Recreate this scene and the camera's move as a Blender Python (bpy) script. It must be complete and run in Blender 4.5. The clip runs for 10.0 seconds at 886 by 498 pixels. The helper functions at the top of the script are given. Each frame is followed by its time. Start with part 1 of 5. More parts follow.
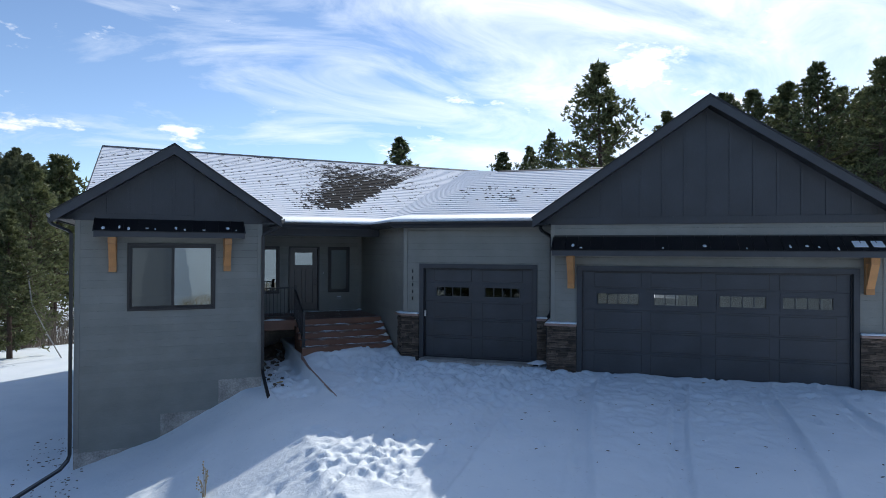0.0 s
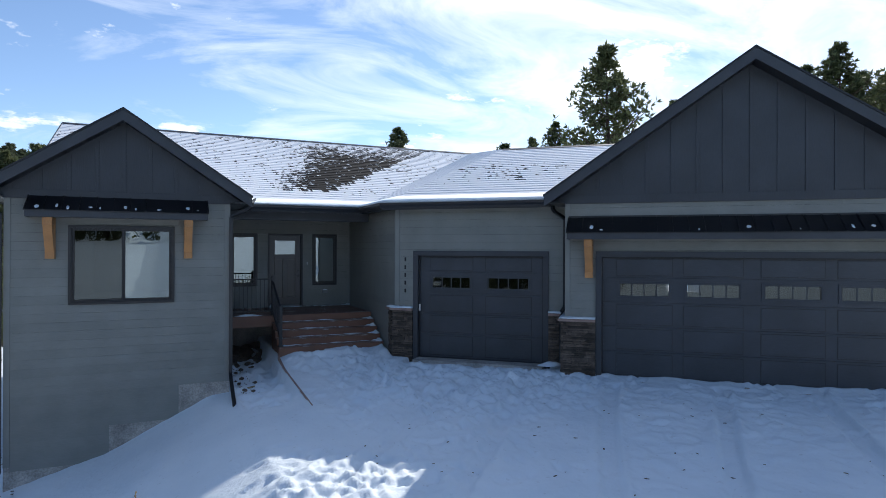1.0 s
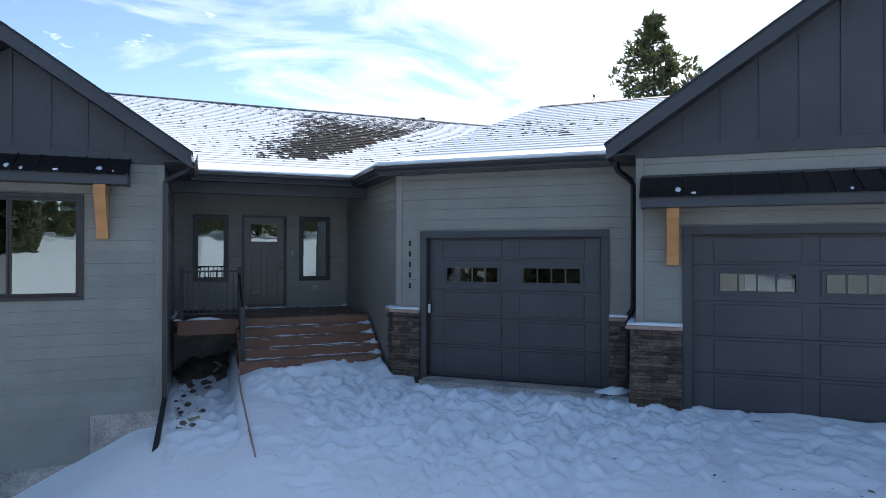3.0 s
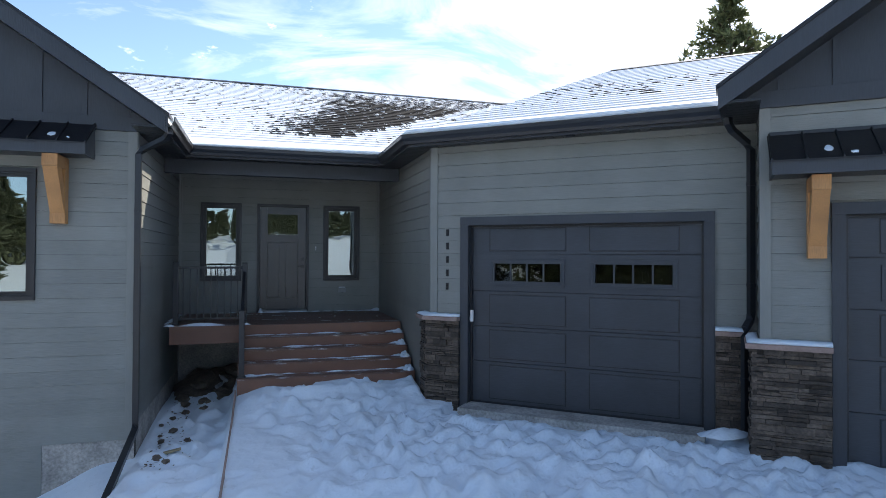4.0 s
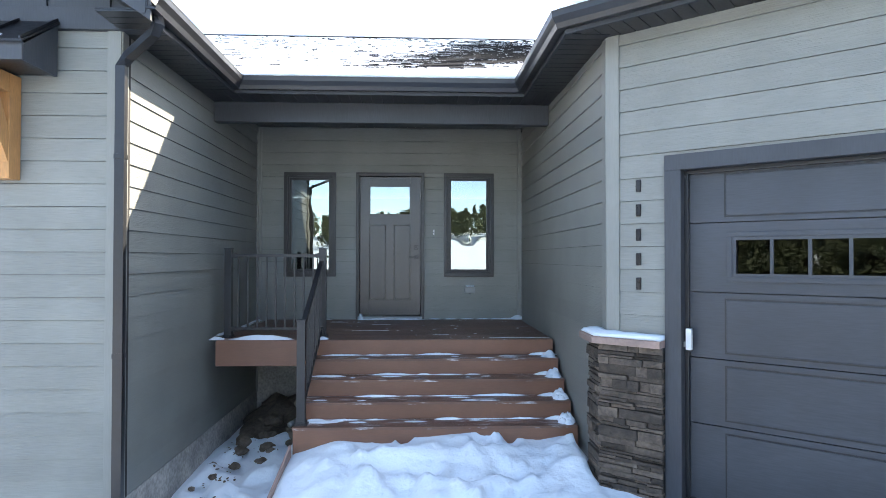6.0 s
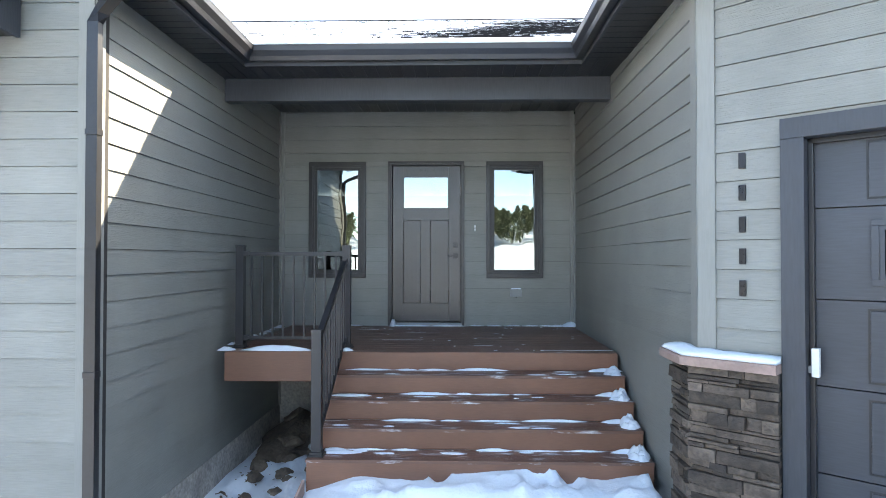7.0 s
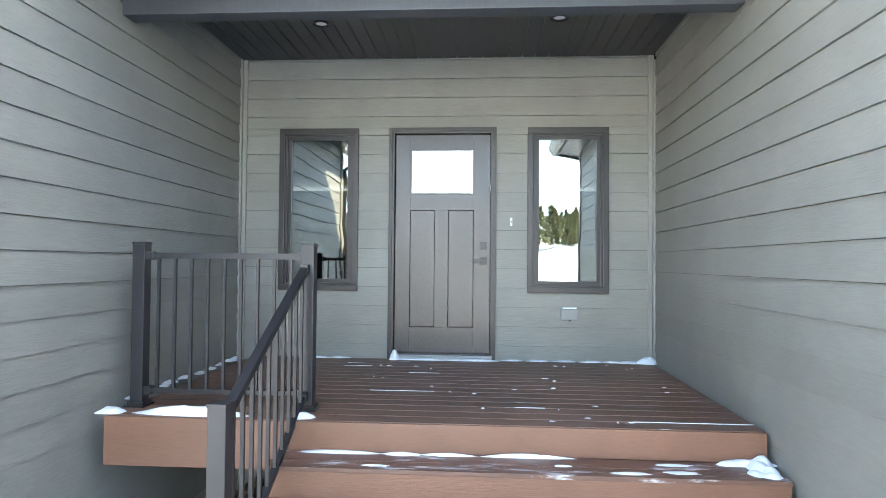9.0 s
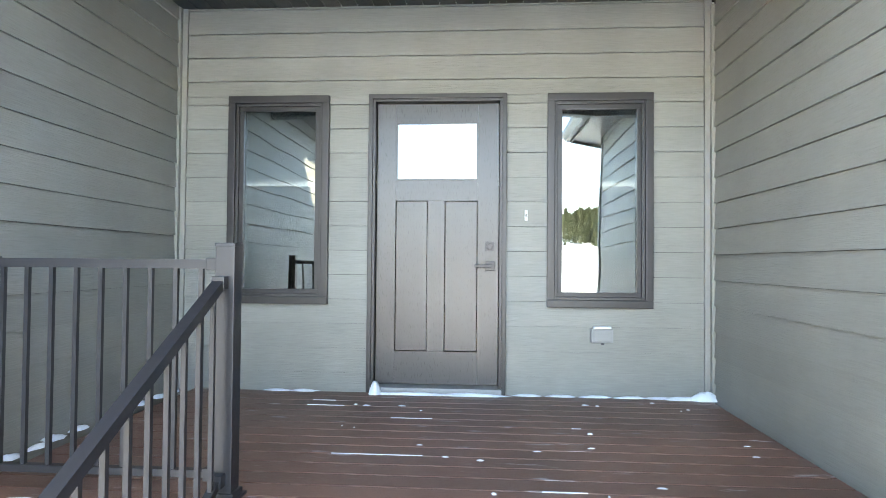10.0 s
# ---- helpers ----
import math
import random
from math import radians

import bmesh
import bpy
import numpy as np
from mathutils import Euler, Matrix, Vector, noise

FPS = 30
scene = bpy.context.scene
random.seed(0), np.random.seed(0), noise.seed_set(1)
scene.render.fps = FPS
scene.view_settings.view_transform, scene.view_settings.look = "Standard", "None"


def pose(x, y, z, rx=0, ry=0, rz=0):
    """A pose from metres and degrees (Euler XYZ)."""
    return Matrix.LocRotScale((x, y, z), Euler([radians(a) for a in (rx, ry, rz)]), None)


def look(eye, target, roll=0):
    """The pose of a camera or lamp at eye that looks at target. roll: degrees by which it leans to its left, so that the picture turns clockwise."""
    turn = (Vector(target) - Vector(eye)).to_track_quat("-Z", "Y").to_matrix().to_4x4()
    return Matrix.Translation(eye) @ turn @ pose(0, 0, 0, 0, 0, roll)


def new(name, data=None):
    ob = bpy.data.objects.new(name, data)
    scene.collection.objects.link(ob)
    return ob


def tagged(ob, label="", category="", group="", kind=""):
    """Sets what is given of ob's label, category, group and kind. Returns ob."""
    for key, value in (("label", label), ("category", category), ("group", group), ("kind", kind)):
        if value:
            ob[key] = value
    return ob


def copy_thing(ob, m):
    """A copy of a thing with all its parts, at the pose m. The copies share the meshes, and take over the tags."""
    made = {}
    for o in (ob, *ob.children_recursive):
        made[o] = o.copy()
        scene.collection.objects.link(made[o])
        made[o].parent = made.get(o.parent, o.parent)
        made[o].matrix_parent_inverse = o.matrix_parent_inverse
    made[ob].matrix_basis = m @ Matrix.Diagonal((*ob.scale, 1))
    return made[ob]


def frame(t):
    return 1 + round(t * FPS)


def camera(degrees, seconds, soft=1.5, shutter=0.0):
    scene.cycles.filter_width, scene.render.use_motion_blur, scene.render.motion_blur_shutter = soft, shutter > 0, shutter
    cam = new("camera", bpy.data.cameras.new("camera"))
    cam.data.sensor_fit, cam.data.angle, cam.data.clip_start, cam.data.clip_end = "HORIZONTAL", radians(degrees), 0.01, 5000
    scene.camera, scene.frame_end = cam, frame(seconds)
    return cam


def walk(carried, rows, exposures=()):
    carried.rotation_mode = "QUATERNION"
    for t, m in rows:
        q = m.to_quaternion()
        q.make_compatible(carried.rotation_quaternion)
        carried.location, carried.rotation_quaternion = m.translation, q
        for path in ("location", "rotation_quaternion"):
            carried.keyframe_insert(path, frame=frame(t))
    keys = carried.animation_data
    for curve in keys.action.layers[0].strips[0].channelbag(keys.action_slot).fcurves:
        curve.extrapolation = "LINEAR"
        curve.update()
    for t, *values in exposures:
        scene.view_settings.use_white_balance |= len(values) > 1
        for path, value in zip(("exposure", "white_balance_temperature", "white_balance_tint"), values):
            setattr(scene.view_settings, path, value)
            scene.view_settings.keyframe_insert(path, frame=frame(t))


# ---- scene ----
cam = camera(71.8, 10.0, soft=0.9)
PATH = [
    (0, (-0.619, -2.938, 2.916), (0.206, -1.116, 2.927), 0.3),
    (0.5, (-0.118, -1.91, 2.792), (0.709, -0.089, 2.796), 0.3),
    (1, (0.391, -0.947, 2.613), (1.213, 0.876, 2.616), 0.2),
    (1.5, (0.826, -0.019, 2.431), (1.643, 1.806, 2.443), 0.3),
    (2, (1.255, 0.831, 2.365), (2.056, 2.664, 2.376), 0.2),
    (3.5, (2.813, 3.776, 2.09), (3.476, 5.663, 2.11), 0.2),
    (4, (3.283, 4.93, 2.01), (3.847, 6.848, 2.037), 0.3),
    (4.5, (3.657, 6.088, 1.933), (4.11, 8.036, 1.963), 0.2),
    (5, (3.956, 7.138, 1.884), (4.28, 9.112, 1.912), 0.2),
    (5.5, (4.073, 8.009, 1.837), (4.276, 9.998, 1.863), 0.2),
    (6, (4.109, 8.683, 1.784), (4.19, 10.681, 1.815), 0.1),
    (7.5, (4.145, 10.247, 1.759), (4.063, 12.245, 1.794), 0.2),
    (8, (4.153, 10.857, 1.753), (4.048, 12.853, 1.794), 0.4),
    (8.5, (4.127, 11.505, 1.752), (4.0, 13.5, 1.8), 0.4),
    (9, (4.08, 12.143, 1.785), (3.949, 14.138, 1.83), 0.5),
    (9.5, (4.05, 12.819, 1.806), (3.915, 14.814, 1.852), 0.6),
    (10, (4.037, 13.475, 1.83), (3.903, 15.47, 1.874), 0.5),
]
EXPOSURES = [(0.0, 0.64, 6100, 10), (2.0, 1.1, 6200, 10), (3.5, 1.42, 6500, 10), (4.5, 1.65, 6600, 10), (5.0, 2.0, 6700, 10), (5.5, 2.62, 6850, 10), (6.2, 3.15, 7300, 10), (7.5, 3.5, 7700, 10), (8.5, 4.15, 8100, 10), (10.0, 5.05, 8450, 11)]
walk(cam, [(t, look(eye, target, roll)) for t, eye, target, roll in PATH], EXPOSURES)

# ---- world and sun: the sun stands behind the house, over the porch roof ----
SUN = Vector((1.0, 0.82, 0.94)).normalized()
sun_data = bpy.data.lights.new("sun", "SUN")
sun_data.energy, sun_data.angle, sun_data.color = 2.5, radians(0.55), (1.0, 0.93, 0.82)
sun = new("sun", sun_data)
sun.matrix_world = look(SUN * 60, (0, 0, 0))

world = bpy.data.worlds.new("sky")
scene.world = world
world.use_nodes = True


def build_sky(tree):
    n, l = tree.nodes, tree.links
    n.clear()
    out = n.new("ShaderNodeOutputWorld")
    back = n.new("ShaderNodeBackground")
    sky = n.new("ShaderNodeTexSky")
    sky.sky_type, sky.sun_disc = "NISHITA", False
    sky.sun_elevation = math.asin(SUN.z)
    sky.sun_rotation = math.atan2(SUN.x, SUN.y)
    sky.altitude, sky.dust_density, sky.air_density = 1500.0, 0.3, 0.9
    co = n.new("ShaderNodeTexCoord")
    sep = n.new("ShaderNodeSeparateXYZ")
    l.new(co.outputs["Generated"], sep.inputs[0])
    up = n.new("ShaderNodeMath"); up.operation = "MAXIMUM"; up.inputs[1].default_value = 0.0
    l.new(sep.outputs["Z"], up.inputs[0])
    lift = n.new("ShaderNodeMath"); lift.operation = "ADD"; lift.inputs[1].default_value = 0.22
    l.new(up.outputs[0], lift.inputs[0])
    flat = n.new("ShaderNodeVectorMath"); flat.operation = "DIVIDE"
    comb = n.new("ShaderNodeCombineXYZ")
    for k in range(3):
        l.new(lift.outputs[0], comb.inputs[k])
    l.new(co.outputs["Generated"], flat.inputs[0]); l.new(comb.outputs[0], flat.inputs[1])
    mp = n.new("ShaderNodeMapping")
    mp.inputs["Rotation"].default_value = (0, 0, radians(35))
    mp.inputs["Scale"].default_value = (0.75, 1.35, 1.0)
    mp.inputs["Location"].default_value = (1.7, 0.35, 0.0)
    l.new(flat.outputs[0], mp.inputs[0])
    big = n.new("ShaderNodeTexNoise")
    big.inputs["Scale"].default_value, big.inputs["Detail"].default_value = 2.1, 10.0
    big.inputs["Roughness"].default_value, big.inputs["Distortion"].default_value = 0.6, 0.8
    l.new(mp.outputs[0], big.inputs["Vector"])
    ramp = n.new("ShaderNodeValToRGB")
    ramp.color_ramp.elements[0].position, ramp.color_ramp.elements[1].position = 0.44, 0.74
    ramp.color_ramp.elements[0].color, ramp.color_ramp.elements[1].color = (0, 0, 0, 1), (1, 1, 1, 1)
    dot = n.new("ShaderNodeVectorMath"); dot.operation = "DOT_PRODUCT"
    dot.inputs[1].default_value = SUN
    l.new(co.outputs["Generated"], dot.inputs[0])
    # cloud cover thickens towards the sun
    cover = n.new("ShaderNodeMapRange")
    cover.inputs["From Min"].default_value, cover.inputs["From Max"].default_value = 0.45, 0.95
    cover.inputs["To Min"].default_value, cover.inputs["To Max"].default_value = -0.17, 0.11
    l.new(dot.outputs["Value"], cover.inputs["Value"])
    thick = n.new("ShaderNodeMath"); thick.operation = "ADD"
    l.new(big.outputs["Fac"], thick.inputs[0]); l.new(cover.outputs[0], thick.inputs[1])
    l.new(thick.outputs[0], ramp.inputs[0])
    puff = n.new("ShaderNodeTexNoise")
    puff.inputs["Scale"].default_value, puff.inputs["Detail"].default_value, puff.inputs["Roughness"].default_value = 2.6, 8.0, 0.6
    l.new(flat.outputs[0], puff.inputs["Vector"])
    edge = n.new("ShaderNodeMapRange")
    edge.inputs["From Min"].default_value, edge.inputs["From Max"].default_value = 0.60, 0.66
    l.new(puff.outputs["Fac"], edge.inputs["Value"])
    soft = n.new("ShaderNodeMath"); soft.operation = "MULTIPLY"; soft.inputs[1].default_value = 0.75
    l.new(ramp.outputs[0], soft.inputs[0])
    both = n.new("ShaderNodeMath"); both.operation = "MAXIMUM"
    l.new(soft.outputs[0], both.inputs[0]); l.new(edge.outputs[0], both.inputs[1])
    # thin veils brighten towards the sun
    near = n.new("ShaderNodeMapRange")
    near.inputs["From Min"].default_value, near.inputs["From Max"].default_value = -0.2, 1.0
    near.inputs["To Min"].default_value, near.inputs["To Max"].default_value = 4.4, 9.6
    l.new(dot.outputs["Value"], near.inputs["Value"])
    veil = n.new("ShaderNodeMix"); veil.data_type = "RGBA"; veil.blend_type = "MULTIPLY"
    veil.inputs["Factor"].default_value = 1.0
    veil.inputs[6].default_value = (0.96, 0.98, 1.0, 1)
    l.new(near.outputs[0], veil.inputs[7])
    mix = n.new("ShaderNodeMix"); mix.data_type = "RGBA"
    l.new(both.outputs[0], mix.inputs["Factor"])
    l.new(sky.outputs[0], mix.inputs[6]); l.new(veil.outputs[2], mix.inputs[7])
    l.new(mix.outputs[2], back.inputs["Color"])
    back.inputs["Strength"].default_value = 0.097
    l.new(back.outputs[0], out.inputs[0])


build_sky(world.node_tree)

# ---- materials ----


def ramp_node(n, l, fac, stops):
    r = n.new("ShaderNodeValToRGB")
    while len(r.color_ramp.elements) < len(stops):
        r.color_ramp.elements.new(0.5)
    for e, (p, c) in zip(r.color_ramp.elements, stops):
        e.position, e.color = p, (*c, 1)
    l.new(fac, r.inputs[0])
    return r.outputs[0]


def surface(name, col, rough=0.6, var=0.15, scale=3.0, fine=60.0, bump=0.15, metal=0.0, stretch=(1, 1, 1), rnd=0.0, depth=0.004, spec=0.5):
    """Two scales of tone, fine relief, and a random shift from piece to piece."""
    m = bpy.data.materials.new(name)
    m.use_nodes = True
    n, l = m.node_tree.nodes, m.node_tree.links
    p = n["Principled BSDF"]
    co = n.new("ShaderNodeTexCoord")
    info = n.new("ShaderNodeObjectInfo")
    shift = n.new("ShaderNodeVectorMath"); shift.operation = "MULTIPLY_ADD"
    shift.inputs[1].default_value = (7.3, 3.1, 5.7)
    l.new(info.outputs["Random"], shift.inputs[0]); l.new(co.outputs["Object"], shift.inputs[2])
    mp = n.new("ShaderNodeMapping"); mp.inputs["Scale"].default_value = stretch
    l.new(shift.outputs[0], mp.inputs[0])
    a = n.new("ShaderNodeTexNoise"); a.inputs["Scale"].default_value = scale; a.inputs["Detail"].default_value = 4.0
    b = n.new("ShaderNodeTexNoise"); b.inputs["Scale"].default_value = fine; b.inputs["Detail"].default_value = 5.0
    l.new(co.outputs["Object"], a.inputs["Vector"]); l.new(mp.outputs[0], b.inputs["Vector"])
    dark = tuple(c * (1 - var) for c in col); light = tuple(min(0.95, c * (1 + var)) for c in col)
    ca = ramp_node(n, l, a.outputs["Fac"], [(0.3, dark), (0.7, light)])
    cb = ramp_node(n, l, b.outputs["Fac"], [(0.3, (1 - var,) * 3), (0.7, (1 + var * 0.4,) * 3)])
    mul = n.new("ShaderNodeMix"); mul.data_type = "RGBA"; mul.blend_type = "MULTIPLY"; mul.inputs["Factor"].default_value = 1.0
    l.new(ca, mul.inputs[6]); l.new(cb, mul.inputs[7])
    last = mul.outputs[2]
    if rnd:
        mr = n.new("ShaderNodeMapRange"); mr.inputs["To Min"].default_value = 1 - rnd; mr.inputs["To Max"].default_value = 1 + rnd
        l.new(info.outputs["Random"], mr.inputs["Value"])
        hs = n.new("ShaderNodeHueSaturation")
        l.new(mr.outputs[0], hs.inputs["Value"]); l.new(last, hs.inputs["Color"])
        last = hs.outputs[0]
    l.new(last, p.inputs["Base Color"])
    rr = n.new("ShaderNodeMapRange")
    rr.inputs["To Min"].default_value, rr.inputs["To Max"].default_value = max(0.03, rough - 0.1), min(1.0, rough + 0.1)
    l.new(b.outputs["Fac"], rr.inputs["Value"]); l.new(rr.outputs[0], p.inputs["Roughness"])
    p.inputs["Metallic"].default_value = metal
    p.inputs["Specular IOR Level"].default_value = spec
    if bump:
        bp = n.new("ShaderNodeBump"); bp.inputs["Strength"].default_value = bump; bp.inputs["Distance"].default_value = depth
        l.new(b.outputs["Fac"], bp.inputs["Height"]); l.new(bp.outputs[0], p.inputs["Normal"])
    return m


M_SIDING = surface("grey fibre cement siding", (0.236, 0.238, 0.214), 0.5, 0.10, 1.5, 26.0, 0.8, stretch=(0.35, 6, 6), rnd=0.05, depth=0.004)
M_TRIM = surface("grey painted trim", (0.245, 0.247, 0.224), 0.55, 0.07, 1.5, 30.0, 0.4, stretch=(4, 4, 0.3))
M_DARK = surface("charcoal painted wood", (0.046, 0.051, 0.059), 0.5, 0.16, 1.2, 30.0, 0.35, stretch=(3, 3, 0.3))
M_DOOR = surface("charcoal steel garage door", (0.050, 0.056, 0.066), 0.46, 0.17, 1.3, 40.0, 0.25, stretch=(0.25, 3, 3), depth=0.0015)
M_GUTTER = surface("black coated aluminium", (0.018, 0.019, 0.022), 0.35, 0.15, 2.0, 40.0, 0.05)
M_FRAME = surface("dark bronze vinyl", (0.021, 0.020, 0.021), 0.4, 0.1, 3.0, 60.0, 0.05)
M_METAL_ROOF = surface("black standing seam steel", (0.010, 0.010, 0.012), 0.38, 0.2, 2.0, 30.0, 0.04)
M_TIMBER = surface("honey coloured fir timber", (0.56, 0.27, 0.095), 0.55, 0.2, 2.5, 18.0, 0.3, stretch=(8, 8, 0.8), rnd=0.1)
M_DECK = surface("brown composite decking", (0.165, 0.082, 0.056), 0.42, 0.2, 2.0, 30.0, 0.4, stretch=(0.5, 9, 9), rnd=0.12)
M_RISER = surface("reddish brown composite riser", (0.20, 0.095, 0.058), 0.5, 0.12, 1.5, 30.0, 0.3, stretch=(0.5, 9, 9), rnd=0.06)
M_RAIL = surface("black powder coated aluminium", (0.016, 0.017, 0.020), 0.42, 0.12, 3.0, 60.0, 0.03)
M_FRONTDOOR = surface("charcoal brown fibreglass door", (0.060, 0.057, 0.057), 0.30, 0.1, 1.2, 60.0, 0.12, stretch=(4, 4, 0.4))
M_CONCRETE = surface("weathered concrete", (0.43, 0.40, 0.36), 0.85, 0.35, 2.2, 30.0, 0.3, depth=0.006)
M_CAP = surface("pink tinted stone sill", (0.36, 0.25, 0.21), 0.8, 0.15, 4.0, 40.0, 0.5, depth=0.008)
M_STONE = surface("brown grey ledgestone", (0.108, 0.082, 0.062), 0.8, 0.4, 6.0, 30.0, 0.9, rnd=0.55, depth=0.015)
# mortar behind the stones; behind siding its dark tone stands in for lap shadows
M_BACK = surface("dark mortar and lap shadow", (0.03, 0.028, 0.026), 0.9, 0.1, 4.0, 40.0, 0.2)
M_PLAIN = surface("interior drywall", (0.45, 0.44, 0.42), 0.8, 0.05, 1.0, 40.0, 0.1)
M_HARD = surface("satin black hardware", (0.03, 0.03, 0.033), 0.3, 0.1, 5.0, 80.0, 0.0, metal=0.6)
M_WHITE = surface("white plastic", (0.75, 0.75, 0.73), 0.4, 0.04, 5.0, 60.0, 0.0)
M_GREYBOX = surface("grey plastic cover", (0.27, 0.28, 0.275), 0.4, 0.06, 5.0, 60.0, 0.0)
M_BARK = surface("pine bark", (0.09, 0.06, 0.045), 0.9, 0.35, 3.0, 14.0, 0.8, stretch=(3, 3, 0.6), depth=0.03)
M_TWIG = surface("bare grey brush", (0.17, 0.14, 0.115), 0.9, 0.3, 3.0, 20.0, 0.0)
M_ROCK = surface("brown rubble", (0.15, 0.115, 0.085), 0.9, 0.35, 5.0, 25.0, 0.7, rnd=0.3, depth=0.02)
M_STRAW = surface("dry straw", (0.42, 0.33, 0.19), 0.85, 0.25, 3.0, 20.0, 0.0)


def glass_material(name, tint, gloss):
    m = bpy.data.materials.new(name)
    m.use_nodes = True
    n, l = m.node_tree.nodes, m.node_tree.links
    n.remove(n["Principled BSDF"])
    out = n["Material Output"]
    g = n.new("ShaderNodeBsdfGlossy"); g.inputs["Roughness"].default_value = 0.0
    g.inputs["Color"].default_value = (0.80, 0.90, 0.92, 1)
    t = n.new("ShaderNodeBsdfTransparent"); t.inputs["Color"].default_value = (*tint, 1)
    mx = n.new("ShaderNodeMixShader"); mx.inputs[0].default_value = gloss
    co = n.new("ShaderNodeTexCoord")
    w = n.new("ShaderNodeTexNoise"); w.inputs["Scale"].default_value = 2.2; w.inputs["Detail"].default_value = 1.0
    bp = n.new("ShaderNodeBump"); bp.inputs["Strength"].default_value = 0.05; bp.inputs["Distance"].default_value = 0.05
    l.new(co.outputs["Object"], w.inputs["Vector"]); l.new(w.outputs["Fac"], bp.inputs["Height"]); l.new(bp.outputs[0], g.inputs["Normal"])
    l.new(t.outputs[0], mx.inputs[1]); l.new(g.outputs[0], mx.inputs[2]); l.new(mx.outputs[0], out.inputs[0])
    return m


M_GLASS = glass_material("coated window glass", (0.40, 0.44, 0.44), 0.24)
M_GLASS_DOOR = glass_material("grey garage glass", (0.34, 0.35, 0.36), 0.065)
M_SCREEN = glass_material("glass behind insect screen", (0.22, 0.23, 0.25), 0.08)


def snow_material(name, dirt=0.0):
    m = bpy.data.materials.new(name)
    m.use_nodes = True
    n, l = m.node_tree.nodes, m.node_tree.links
    p = n["Principled BSDF"]
    co = n.new("ShaderNodeTexCoord")
    a = n.new("ShaderNodeTexNoise"); a.inputs["Scale"].default_value = 0.9; a.inputs["Detail"].default_value = 6.0
    b = n.new("ShaderNodeTexNoise"); b.inputs["Scale"].default_value = 11.0; b.inputs["Detail"].default_value = 8.0
    c = n.new("ShaderNodeTexNoise"); c.inputs["Scale"].default_value = 130.0; c.inputs["Detail"].default_value = 3.0
    for q in (a, b, c):
        l.new(co.outputs["Object"], q.inputs["Vector"])
    col = ramp_node(n, l, a.outputs["Fac"], [(0.25, (0.74, 0.81, 0.86)), (0.6, (0.81, 0.87, 0.91))])
    if dirt:
        speck = ramp_node(n, l, b.outputs["Fac"], [(0.64, (1, 1, 1)), (0.74, (0.30, 0.23, 0.16))])
        mx = n.new("ShaderNodeMix"); mx.data_type = "RGBA"; mx.blend_type = "MULTIPLY"; mx.inputs["Factor"].default_value = dirt
        l.new(col, mx.inputs[6]); l.new(speck, mx.inputs[7])
        col = mx.outputs[2]
    l.new(col, p.inputs["Base Color"])
    p.inputs["Roughness"].default_value = 0.7
    p.inputs["Specular IOR Level"].default_value = 0.3
    b1 = n.new("ShaderNodeBump"); b1.inputs["Strength"].default_value = 0.45; b1.inputs["Distance"].default_value = 0.035
    b2 = n.new("ShaderNodeBump"); b2.inputs["Strength"].default_value = 0.4; b2.inputs["Distance"].default_value = 0.003
    l.new(b.outputs["Fac"], b1.inputs["Height"]); l.new(c.outputs["Fac"], b2.inputs["Height"])
    l.new(b1.outputs[0], b2.inputs["Normal"]); l.new(b2.outputs[0], p.inputs["Normal"])
    return m


M_SNOW = snow_material("snow")
M_GROUND = snow_material("trodden snow", 0.2)

# ---- building blocks ----


def part(name, bm, material, parent=None, label="", smooth=False):
    """One bmesh as one mesh object under a thing or a part."""
    me = bpy.data.meshes.new(name)
    bm.normal_update()
    bm.to_mesh(me)
    bm.free()
    if smooth:
        me.polygons.foreach_set("use_smooth", [True] * len(me.polygons))
    me.materials.append(material)
    ob = new(name, me)
    if parent is not None:
        ob.parent = parent
    if label:
        ob["label"] = label
    return ob


def empty(name, m=None, label="", category="", group="", kind=""):
    ob = new(name)
    ob.empty_display_size = 0.2
    if m is not None:
        ob.matrix_world = m
    return tagged(ob, label, category, group, kind)


def add_box(bm, x0, x1, y0, y1, z0, z1, bevel=0.0):
    made = bmesh.ops.create_cube(bm, size=1.0, matrix=Matrix.Translation(((x0 + x1) / 2, (y0 + y1) / 2, (z0 + z1) / 2)) @ Matrix.Diagonal((x1 - x0, y1 - y0, z1 - z0, 1)))
    if bevel:
        edges = list({e for v in made["verts"] for e in v.link_edges})
        bmesh.ops.bevel(bm, geom=edges, offset=bevel, segments=2, affect="EDGES", profile=0.7)
    return bm


def box(x0, x1, y0, y1, z0, z1, bevel=0.0):
    return add_box(bmesh.new(), x0, x1, y0, y1, z0, z1, bevel)


def prism(points, axis, a, b, bm=None):
    """A closed outline of (p, q) pairs drawn out from a to b along an axis (x: p=y q=z; y: p=x q=z; z: p=x q=y)."""
    bm = bm or bmesh.new()
    put = {"x": lambda p, q, r: (r, p, q), "y": lambda p, q, r: (p, r, q), "z": lambda p, q, r: (p, q, r)}[axis]
    lo = [bm.verts.new(put(p, q, a)) for p, q in points]
    hi = [bm.verts.new(put(p, q, b)) for p, q in points]
    n = len(points)
    bm.faces.new(lo); bm.faces.new(hi)
    for i in range(n):
        bm.faces.new((lo[i], lo[(i + 1) % n], hi[(i + 1) % n], hi[i]))
    bmesh.ops.recalc_face_normals(bm, faces=bm.faces)
    return bm


